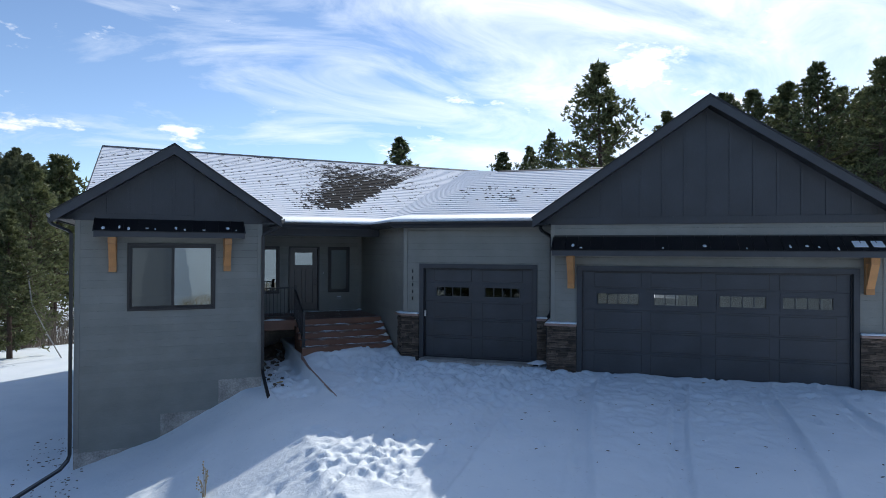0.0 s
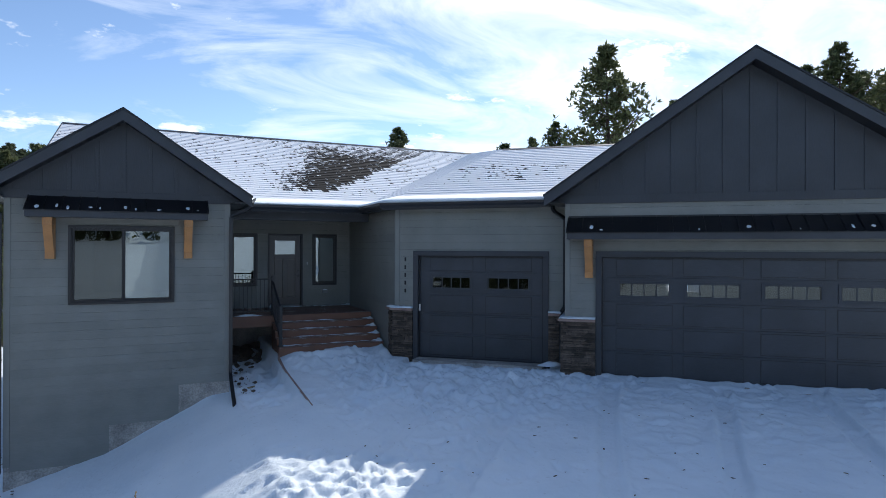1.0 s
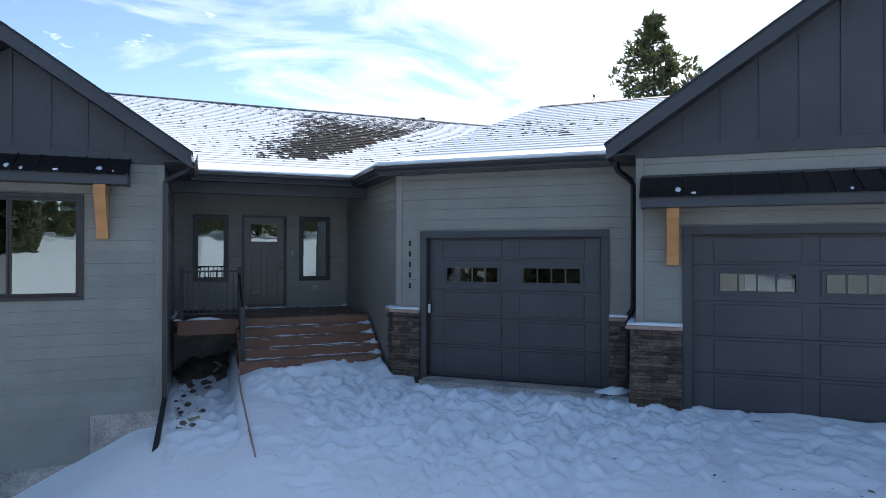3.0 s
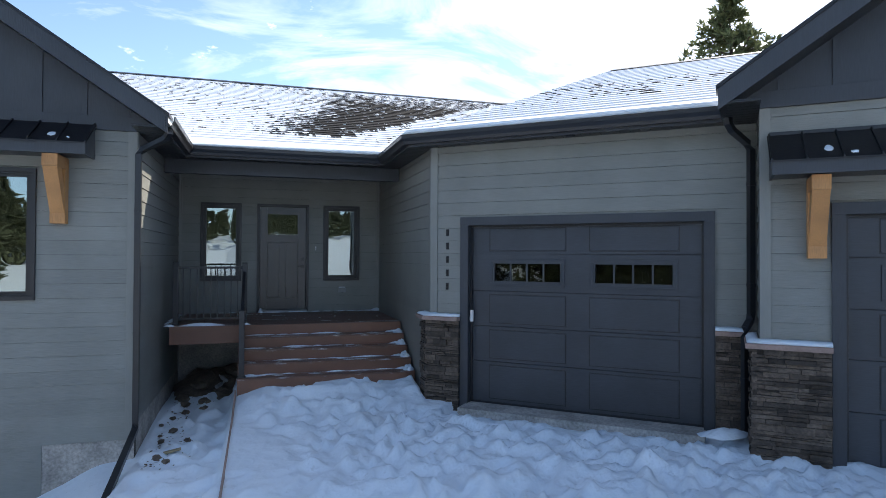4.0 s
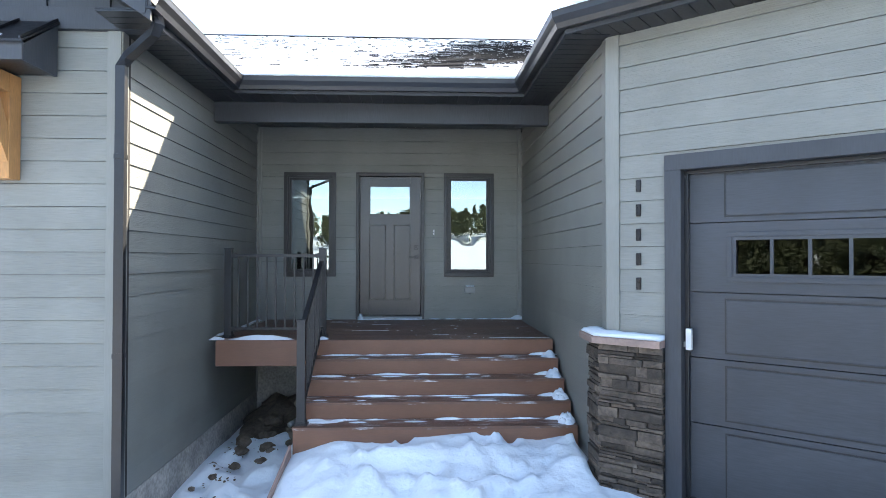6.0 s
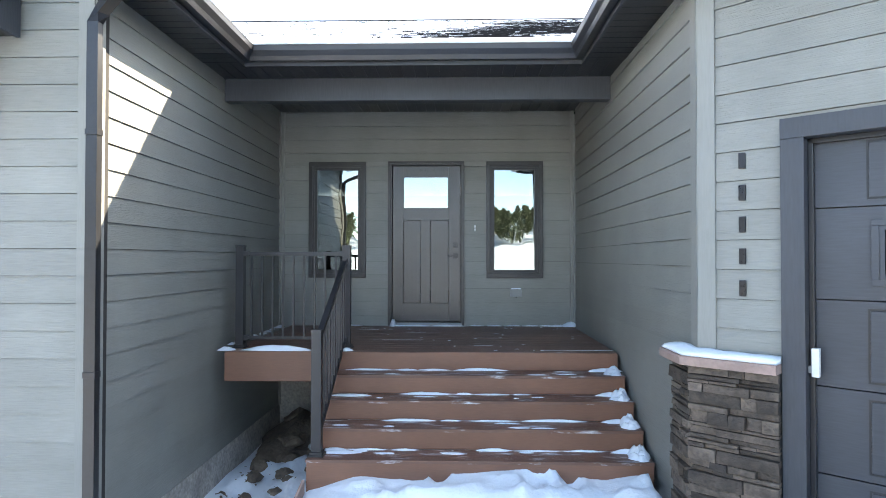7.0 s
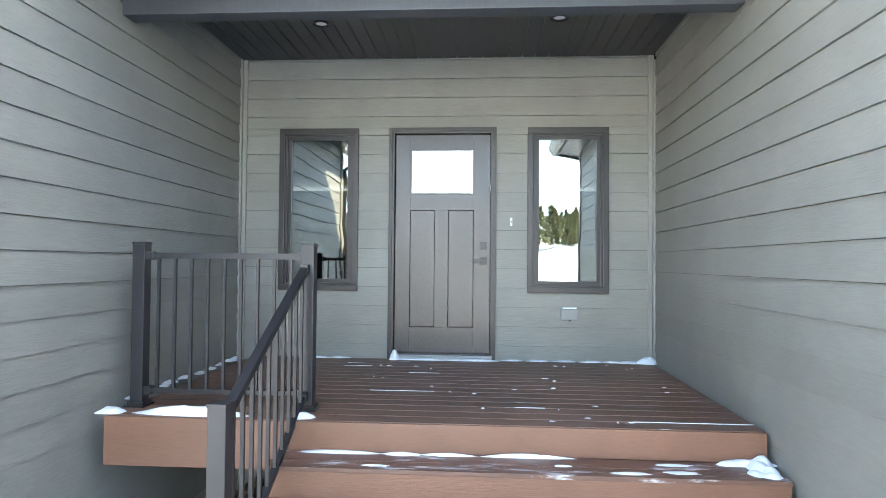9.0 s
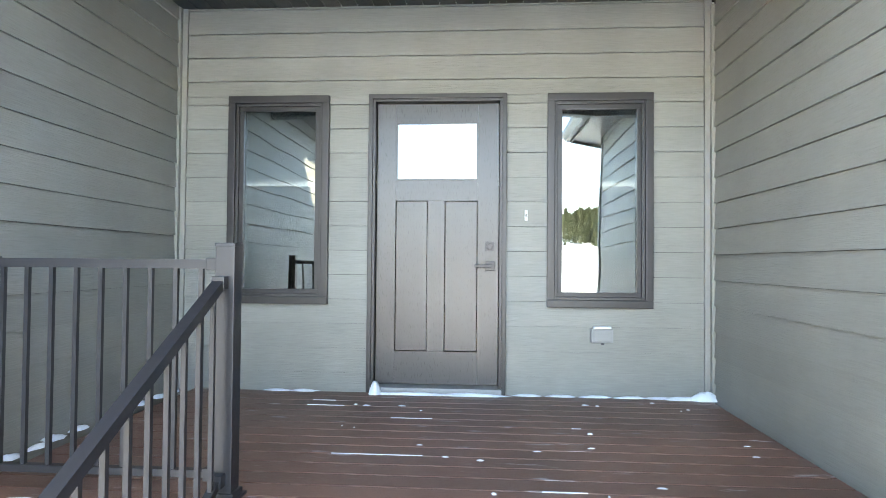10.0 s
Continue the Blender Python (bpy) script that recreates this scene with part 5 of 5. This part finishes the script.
def snow_lump(bm, x, y, z, rx, ry, h, rnd, cols=14):
    """A low uneven heap of snow."""
    rings = 5
    grid = []
    ph = rnd.uniform(0, 9)
    for k in range(rings + 1):
        f = k / rings
        row = []
        for j in range(cols):
            a = 2 * math.pi * j / cols
            w = 1 + 0.35 * noise.noise(Vector((math.cos(a) * 1.7 + ph, math.sin(a) * 1.7, f)))
            row.append(bm.verts.new((x + rx * f * w * math.cos(a), y + ry * f * w * math.sin(a), z + h * (1 - f ** 2.2) * (1 + 0.3 * noise.noise(Vector((a, f * 3, ph)))))))
        grid.append(row)
    for r0, r1 in zip(grid[1:], grid[2:]):
        for j in range(cols):
            bm.faces.new((r0[j], r1[j], r1[(j + 1) % cols], r0[(j + 1) % cols]))
    bm.faces.new(grid[1])
    bmesh.ops.recalc_face_normals(bm, faces=bm.faces)
    for v in grid[0]:
        bm.verts.remove(v)


def snow_thing(label, lumps, seed):
    rnd = random.Random(seed)
    bm = bmesh.new()
    for l in lumps:
        snow_lump(bm, *l, rnd)
    tagged(part("snow_patch", bm, M_SNOW, None, "", True), label, "snow", kind="stuff")


rnd = random.Random(3)
lumps = [(2.35, 15.74, DECK_Z, 0.36, 0.05, 0.05), (1.83, 15.75, DECK_Z, 0.09, 0.06, 0.03), (3.02, 15.74, DECK_Z, 0.07, 0.05, 0.03)]
lumps += [(1.74 + rnd.uniform(-0.02, 0.03), y, DECK_Z, rnd.uniform(0.03, 0.06), 0.07, 0.018) for y in (16.15, 16.32, 16.5, 16.66, 16.85, 17.05, 17.25, 17.48, 17.7, 17.86)]
lumps += [(5.62, 17.98, DECK_Z, 0.11, 0.05, 0.06), (5.46, 17.99, DECK_Z, 0.14, 0.04, 0.02)]
lumps += [(x, 18.0, DECK_Z, 0.12, 0.025, 0.014) for x in (2.5, 2.7, 4.35, 4.6, 4.85, 5.1, 5.3)]
lumps += [(3.24, 17.96, DECK_Z, 0.05, 0.05, 0.09), (3.5, 17.95, DECK_Z, 0.3, 0.022, 0.02), (3.95, 17.95, DECK_Z, 0.3, 0.022, 0.02)]
snow_thing("thin windblown snow along the edges of the deck", lumps, 1)
lumps = []
for k in range(26):
    lumps.append((rnd.uniform(3.1, 5.5), rnd.uniform(15.75, 17.9), DECK_Z, rnd.uniform(0.005, 0.03), rnd.uniform(0.004, 0.016), rnd.uniform(0.003, 0.007)))
snow_thing("crumbs of snow scattered over the deck boards", lumps, 2)
lumps = []
for k in range(1, 5):
    z, nose = DECK_Z - RISE * k, DY0 - 0.03 - RUN * k
    for dx, dy, rr, hh in ((0.0, 0.12, 0.06, 0.07), (-0.03, 0.19, 0.07, 0.10), (0.01, 0.23, 0.05, 0.13), (-0.07, 0.10, 0.05, 0.03), (-0.02, 0.06, 0.045, 0.04)):
        lumps.append((5.60 + dx + rnd.uniform(-0.015, 0.01), nose + dy, z, rr * rnd.uniform(0.8, 1.2), rr * rnd.uniform(0.8, 1.3), (hh * 0.42 + 0.008 * k) * rnd.uniform(0.7, 1.1)))
    lumps.append((5.52, nose + 0.24, z, 0.16, 0.035, 0.03))
    x = 3.0
    while x < 5.4:
        w = rnd.uniform(0.08, 0.3)
        if rnd.random() < 0.75:
            lumps.append((x + w, nose + RUN - 0.02, z, w, rnd.uniform(0.012, 0.03), rnd.uniform(0.008, 0.022)))
        x += 2 * w
    for j in range(5):
        lumps.append((rnd.uniform(2.98, 5.3), nose + rnd.uniform(0.04, 0.22), z, rnd.uniform(0.02, 0.12), rnd.uniform(0.01, 0.03), 0.006))
    if k in (2, 4):
        lumps.append((3.15, nose + 0.19, z, 0.2, 0.05, 0.012))
snow_thing("snow left along the backs and ends of the treads", lumps, 4)
lumps = [tuple((GM @ Vector((u, -0.42 + rnd.uniform(-0.1, 0.05), 0)))[:2]) + (0.0, rnd.uniform(0.12, 0.3), rnd.uniform(0.08, 0.16), rnd.uniform(0.03, 0.09)) for u in (4.1, 4.0, 3.9)]
snow_thing("small drift in the corner between the garages", lumps, 6)


def rock(x, y, z, s, seed, label="brown stone lying in the hollow under the deck"):
    bm = bmesh.new()
    bmesh.ops.create_icosphere(bm, subdivisions=2, radius=s)
    o = Vector((seed * 3.1, 0, 0))
    for v in bm.verts:
        v.co *= 1 + 0.5 * noise.noise(v.co * (1.4 / s) + o)
        v.co.z *= 0.62
    ob = part("rock", bm, M_ROCK)
    ob.matrix_world = pose(x, y, z, 0, 0, seed * 47)
    return tagged(ob, label, "rock", "rocks by the path")


k = 0
for x, y, s in ((1.86, 15.55, 0.05), (1.84, 14.95, 0.035), (1.9, 14.45, 0.03), (2.12, 15.45, 0.06), (2.35, 15.95, 0.09), (2.05, 15.9, 0.09), (2.3, 16.3, 0.13), (2.55, 16.5, 0.12), (2.2, 16.8, 0.16), (2.7, 16.9, 0.15), (2.45, 17.2, 0.2), (2.1, 17.5, 0.18), (2.75, 17.5, 0.2), (2.4, 15.5, 0.07),
                (1.98, 15.2, 0.05), (2.05, 14.6, 0.06), (2.3, 14.1, 0.05), (2.0, 13.5, 0.07), (2.45, 15.75, 0.08), (2.62, 16.0, 0.07), (1.95, 14.2, 0.045), (2.15, 13.2, 0.05), (2.02, 16.2, 0.11)):
    k += 1
    rock(x, y, ground_height(x, y) + s * 0.25 + (0.15 * smooth(16.3, 17.4, y)), s, k)
soil = bmesh.new()
for sx, sy, srx, sry, sh in ((2.3, 17.3, 0.6, 0.7, 0.30), (2.65, 17.0, 0.4, 0.5, 0.26), (2.1, 16.9, 0.35, 0.5, 0.2), (2.5, 16.6, 0.35, 0.35, 0.14)):
    snow_lump(soil, sx, sy, ground_height(sx, sy) - 0.04, srx, sry, sh, random.Random(int(sx * 100)), 22)
for v in soil.verts:
    v.co.z += 0.05 * noise.noise(v.co * 7) + 0.03 * noise.noise(v.co * 18)
tagged(part("soil_heap", soil, M_ROCK, None, "", True), "heap of bare brown soil under the deck", "soil", kind="stuff")


def bottle(m):
    b = empty("bottle", m, "crushed clear plastic bottle lying under the deck", "bottle", "bottles")
    bm = bmesh.new()
    prof = [(0.0, 0.0), (0.032, 0.0), (0.034, 0.02), (0.031, 0.06), (0.034, 0.10), (0.034, 0.15), (0.013, 0.19), (0.013, 0.21)]
    rows = [[bm.verts.new((r * math.cos(a * math.pi / 8), r * math.sin(a * math.pi / 8), z)) for a in range(16)] for r, z in prof[1:]]
    for r0, r1 in zip(rows, rows[1:]):
        for j in range(16):
            bm.faces.new((r0[j], r0[(j + 1) % 16], r1[(j + 1) % 16], r1[j]))
    bm.faces.new(rows[0][::-1])
    part("body", bm, M_GREYBOX, b, "", True)
    bm = bmesh.new()
    bmesh.ops.create_cone(bm, cap_ends=True, segments=14, radius1=0.016, radius2=0.015, depth=0.02, matrix=Matrix.Translation((0, 0, 0.216)))
    part("lid", bm, M_WHITE, b)
    return b


one = bottle(pose(2.52, 16.35, -0.28, 80, 0, 150))
copy_thing(one, pose(2.68, 16.55, -0.22, 70, 10, 215))
tagged(part("wood_scrap", box(-0.14, 0.14, -0.025, 0.025, -0.012, 0.012, 0.004), M_STRAW), "yellowish scrap of wood on the snow", "wood scrap").matrix_world = pose(2.12, 13.75, -0.58, 4, -8, 12)
leaf_bits = bmesh.new()
rnd = random.Random(21)
for k in range(110):
    x = 1.9 + abs(rnd.gauss(0, 0.22)); y = rnd.uniform(12.9, 16.2)
    s = rnd.uniform(0.008, 0.026)
    mm = pose(x, y, ground_height(x, y) + 0.03 + snow_relief(x, y), rnd.uniform(-25, 25), rnd.uniform(-25, 25), rnd.uniform(0, 360)) @ Matrix.Diagonal((s, s * 0.6, s * 0.25, 1))
    bmesh.ops.create_icosphere(leaf_bits, subdivisions=1, radius=1.0, matrix=mm)
for k in range(170):
    x, y = rnd.uniform(-3.8, -2.3), rnd.uniform(11.0, 16.5)
    s = rnd.uniform(0.015, 0.05)
    mm = pose(x, y, ground_height(x, y) + 0.02, 0, 0, rnd.uniform(0, 360)) @ Matrix.Diagonal((s, s * 0.5, s * 0.25, 1))
    bmesh.ops.create_icosphere(leaf_bits, subdivisions=1, radius=1.0, matrix=mm)
for k in range(70):
    q = GM @ Vector((rnd.uniform(1.5, 11.0), rnd.uniform(-6.5, -2.5), 0))
    s = rnd.uniform(0.008, 0.03)
    mm = pose(q.x, q.y, ground_height(q.x, q.y) + snow_relief(q.x, q.y) + 0.008, 0, 0, rnd.uniform(0, 360)) @ Matrix.Diagonal((s * 1.6, s * 0.5, s * 0.3, 1))
    bmesh.ops.create_icosphere(leaf_bits, subdivisions=1, radius=1.0, matrix=mm)
tagged(part("litter", leaf_bits, M_ROCK), "bits of bark and soil lying on the snow", "litter", kind="stuff")

# ---- trees, brush and woods ----


def needle_material(name, dark, light):
    m = bpy.data.materials.new(name)
    m.use_nodes = True
    n, l = m.node_tree.nodes, m.node_tree.links
    p = n["Principled BSDF"]
    geo = n.new("ShaderNodeNewGeometry")
    info = n.new("ShaderNodeObjectInfo")
    add = n.new("ShaderNodeMath"); add.operation = "MULTIPLY_ADD"; add.inputs[1].default_value = 0.3
    l.new(info.outputs["Random"], add.inputs[0]); l.new(geo.outputs["Random Per Island"], add.inputs[2])
    col = ramp_node(n, l, add.outputs[0], [(0.0, dark), (1.2, light)])
    l.new(col, p.inputs["Base Color"])
    p.inputs["Roughness"].default_value = 0.6
    p.inputs["Specular IOR Level"].default_value = 0.3
    thin = n.new("ShaderNodeBsdfTranslucent"); l.new(col, thin.inputs["Color"])
    mx = n.new("ShaderNodeMixShader"); mx.inputs[0].default_value = 0.35
    l.new(p.outputs[0], mx.inputs[1]); l.new(thin.outputs[0], mx.inputs[2]); l.new(mx.outputs[0], n["Material Output"].inputs[0])
    return m


M_NEEDLE = needle_material("pine needles", (0.045, 0.062, 0.026), (0.17, 0.185, 0.085))
M_WOODS = needle_material("distant pine needles", (0.040, 0.054, 0.030), (0.13, 0.14, 0.075))


def tuft(verts, faces, c, d, rnd, size, blades):
    for _ in range(blades):
        v = (d + Vector((rnd.gauss(0, 0.75), rnd.gauss(0, 0.75), rnd.gauss(0.25, 0.6)))).normalized()
        s = v.cross(Vector((rnd.gauss(0, 1), rnd.gauss(0, 1), rnd.gauss(0, 1)))).normalized() * size * 0.17
        k = len(verts)
        tip = c + v * size * rnd.uniform(0.7, 1.25)
        mid = c + v * size * 0.45
        verts += [c, mid + s, tip, mid - s]
        faces.append((k, k + 1, k + 2, k + 3))


def pine_meshes(height, bare, reach, seed, whorls, per, tufts, blades, size):
    """A trunk with limbs, and a crown of needle tufts with gaps and an uneven outline."""
    rnd = random.Random(seed)
    tb = bmesh.new()
    lean = Vector((rnd.uniform(-0.03, 0.03), rnd.uniform(-0.03, 0.03), 1))
    rows = []
    for k in range(9):
        f = k / 8
        c = lean * (height * 0.97 * f)
        r = height * 0.018 * (1 - f) ** 0.9 + 0.012
        rows.append([tb.verts.new(c + Vector((r * math.cos(a * math.pi / 4), r * math.sin(a * math.pi / 4), 0))) for a in range(8)])
    for r0, r1 in zip(rows, rows[1:]):
        for j in range(8):
            tb.faces.new((r0[j], r0[(j + 1) % 8], r1[(j + 1) % 8], r1[j]))
    verts, faces = [], []
    for w in range(whorls):
        f = (w + rnd.uniform(-0.3, 0.3)) / whorls
        f = min(max(f, 0), 0.99)
        z = height * (bare + (1 - bare) * f)
        long = reach * (0.30 + 0.95 * math.sin(math.pi * min(1, 0.22 + f * 0.80)) ** 1.1) * (1 - 0.55 * f)
        for b in range(per):
            if rnd.random() < 0.14:
                continue
            a = rnd.uniform(0, 2 * math.pi)
            ln = long * rnd.uniform(0.55, 1.2)
            d = Vector((math.cos(a), math.sin(a), rnd.uniform(-0.25, 0.35) + 0.5 * f))
            start = lean * z
            end = start + d * ln
            sweep([start, start.lerp(end, 0.5) - Vector((0, 0, 0.05 * ln)), end], 0.02 + 0.006 * ln, 0.02 + 0.006 * ln, tb)
            for t in range(tufts):
                g = rnd.uniform(0.35, 1.05)
                c = start.lerp(end, g) + Vector((rnd.gauss(0, 0.13), rnd.gauss(0, 0.13), rnd.gauss(0.03, 0.10))) * ln
                tuft(verts, faces, c, d.normalized() * 0.6, rnd, size, blades)
    for _ in range(6):
        tuft(verts, faces, lean * height * rnd.uniform(0.96, 1.0), Vector((0, 0, 1)), rnd, size, blades)
    crown = bpy.data.meshes.new("crown")
    crown.from_pydata(verts, [], faces)
    return tb, crown


PINES = []
for seed, h, bare, reach in ((1, 14.0, 0.22, 2.8), (2, 11.0, 0.12, 2.4), (3, 16.0, 0.30, 3.0)):
    tb, crown = pine_meshes(h, bare, reach, seed, 34, 6, 8, 8, 0.36)
    PINES.append((h, tb, crown))
BUILT = []
for h, tb, crown in PINES:
    t = empty("pine_tree", pose(0, 0, -200), "dark green ponderosa pine with an open ragged crown", "tree", "pines")
    part("trunk", tb, M_BARK, t)
    crown.materials.append(M_NEEDLE)
    c = new("crown", crown)
    c.parent = t
    BUILT.append((h, t))
SPOTS = [(27.2, 31.3, 16.0, 0), (21.7, 56.8, 14.7, 1), (35.7, 59.4, 14.5, 1), (37.9, 58.4, 15.2, 0), (34.9, 48.8, 15.0, 2), (40.7, 33.1, 15.9, 1), (40.4, 30.1, 15.4, 2), (48.3, 34.0, 16.2, 0),
         (41.9, 28.3, 15.5, 1), (38.3, 23.4, 15.4, 2), (48.0, 27.9, 16.0, 0), (43.8, 23.7, 14.2, 1), (39.7, 20.5, 15.0, 2), (46.7, 45.8, 17.5, 0),
         (-7.3, 31.8, 4.7, 1), (-8.5, 42.6, 8.2, 0), (-8.6, 52.5, 10.1, 1), (-11.2, 43.2, 6.9, 1), (-8.0, 36.4, 3.7, 1), (37.0, 43.0, 13.0, 1)]
used = set()
for k, (x, y, top, kind) in enumerate(SPOTS):
    base = ground_height(x, y) - 0.2
    h, t = BUILT[kind]
    s = (top - base) / h
    m = pose(x, y, base, 0, 0, k * 67)
    if kind not in used:
        used.add(kind)
        t.scale = (s, s, s)
        t.matrix_world = m @ Matrix.Diagonal((s, s, s, 1))
    else:
        q = copy_thing(t, m)
        q.matrix_world = m @ Matrix.Diagonal((s, s, s, 1))

# woods on the hills, too many to tell apart
rnd = random.Random(77)
low_poly = [pine_meshes(10.0, 0.12, 2.2, 100 + k, 15, 5, 4, 7, 0.72) for k in range(3)]
pieces = []
for tb, crown in low_poly:
    tb.free()
    co = np.array([v.co for v in crown.vertices]); fa = np.array([p.vertices for p in crown.polygons])
    pieces.append((co, fa))
VV, FF, count = [], [], 0


def wood_tree(x, y, s):
    global count
    co, fa = rnd.choice(pieces)
    a = rnd.uniform(0, 6.28)
    ca, sa = math.cos(a), math.sin(a)
    rot = np.array([[ca, -sa, 0], [sa, ca, 0], [0, 0, 1]])
    VV.append(co @ rot.T * s + np.array([x, y, ground_height(x, y) - 0.3]))
    FF.append(fa + count)
    count += len(co)


def scatter(n, az0, az1, r0, r1, s0, s1):
    for _ in range(n):
        a, r = radians(rnd.uniform(az0, az1)), math.sqrt(rnd.uniform(r0 ** 2, r1 ** 2))
        wood_tree(3 + r * math.cos(a), 12 + r * math.sin(a), rnd.uniform(s0, s1))


scatter(560, 96, 122, 58, 185, 0.4, 0.85)
scatter(110, 122, 175, 45, 110, 0.7, 1.3)
scatter(90, -8, 34, 50, 95, 0.8, 1.3)
scatter(240, 185, 246, 44, 110, 0.7, 1.3)
scatter(60, 246, 256, 80, 130, 0.7, 1.1)
scatter(260, 256, 300, 125, 185, 0.55, 0.85)
scatter(140, 300, 350, 45, 90, 0.7, 1.3)
me = bpy.data.meshes.new("woods")
me.from_pydata(np.concatenate(VV).tolist(), [], np.concatenate(FF).tolist())
me.materials.append(M_WOODS)
tagged(new("woods", me), "dark pine woods covering the hills around", "woods", kind="stuff")

# bare brush and dry grass
verts, faces = [], []


def twig(x, y, h, spread):
    z = ground_height(x, y) - 0.1
    k = len(verts)
    w = 0.006 + 0.004 * h
    dx, dy = rnd.gauss(0, spread), rnd.gauss(0, spread)
    a = rnd.uniform(0, 6.28)
    verts.extend([(x - w * math.cos(a), y - w * math.sin(a), z), (x + w * math.cos(a), y + w * math.sin(a), z), (x + dx * h, y + dy * h, z + h)])
    faces.append((k, k + 1, k + 2))
    return Vector((x, y, z)), Vector((x + dx * h, y + dy * h, z + h))


for _ in range(900):
    a, r = radians(rnd.uniform(97, 122)), rnd.uniform(26, 60)
    x, y = 3 + r * math.cos(a), 12 + r * math.sin(a)
    for _ in range(6):
        twig(x + rnd.gauss(0, 0.3), y + rnd.gauss(0, 0.3), rnd.uniform(1.0, 3.2), 0.22)
for _ in range(300):
    a, r = radians(rnd.uniform(-5, 30)), rnd.uniform(36, 55)
    x, y = 3 + r * math.cos(a), 12 + r * math.sin(a)
    for _ in range(6):
        twig(x + rnd.gauss(0, 0.3), y + rnd.gauss(0, 0.3), rnd.uniform(2.0, 5.0), 0.2)
for _ in range(900):
    a, q = rnd.uniform(0, 6.28), 11 * math.sqrt(rnd.random())
    x, y = -11 + q * math.cos(a), -6 + q * math.sin(a)
    for _ in range(7):
        twig(x + rnd.gauss(0, 0.25), y + rnd.gauss(0, 0.25), rnd.uniform(0.8, 2.2), 0.15)
me = bpy.data.meshes.new("brush")
me.from_pydata(verts, [], faces)
me.materials.append(M_TWIG)
tagged(new("brush", me), "bare grey brush at the edge of the woods", "brush", kind="stuff")
verts, faces = [], []
for _ in range(24000):
    a, r = (radians(rnd.uniform(200, 242)), rnd.uniform(15, 44)) if rnd.random() < 0.6 else (radians(rnd.uniform(242, 300)), rnd.uniform(23, 44))
    x, y = 3 + r * math.cos(a), 12 + r * math.sin(a)
    if noise.noise(Vector((x, y, 0)) * 0.12) > -0.2:
        twig(x, y, rnd.uniform(0.6, 1.6), 0.2)
me = bpy.data.meshes.new("dry_grass")
me.from_pydata(verts, [], faces)
me.materials.append(M_STRAW)
tagged(new("dry_grass", me), "tall dry straw-coloured grass in the snow", "grass", kind="stuff")

# a pale leaning sapling and a dry weed in the snow
sap = empty("sapling", pose(-6.3, 31.0, ground_height(-6.3, 31.0)), "pale bare sapling leaning at the edge of the snow", "sapling")
part("trunk", sweep([(1.2, 0, 0), (0.6, 0, 1.2), (0.0, 0, 2.6), (-0.2, 0.1, 4.2)], 0.05, 0.05), M_GREYBOX, sap)
for k in range(9):
    f = rnd.uniform(0.3, 0.95)
    p0 = Vector((1.2 - 1.35 * f, 0, 4.1 * f))
    part("twig", sweep([p0, p0 + Vector((rnd.uniform(-0.9, 0.9), rnd.uniform(-0.4, 0.4), rnd.uniform(0.2, 0.9)))], 0.022, 0.022), M_TWIG, sap)
zw = ground_height(0.02, 8.6)
weed = empty("weed", pose(0.02, 8.6, zw), "dry yellow weed sticking out of the snow", "weed")
for dx, dy, h in ((0.0, 0.0, 0.62), (0.05, 0.02, 0.45), (-0.05, 0.01, 0.36), (0.03, -0.03, 0.5), (-0.02, 0.03, 0.28)):
    part("stem", sweep([(dx * 0.3, dy, -0.1), (dx * 0.8, dy, h * 0.6), (dx * 1.6 - 0.02, dy, h)], 0.012, 0.012), M_STRAW, weed)
    bm = bmesh.new()
    for j in range(5):
        bmesh.ops.create_icosphere(bm, subdivisions=1, radius=0.016, matrix=Matrix.Translation((dx * 1.6 - 0.02 + rnd.gauss(0, 0.012), dy, h - j * 0.05)))
    part("seed_head", bm, M_STRAW, weed)
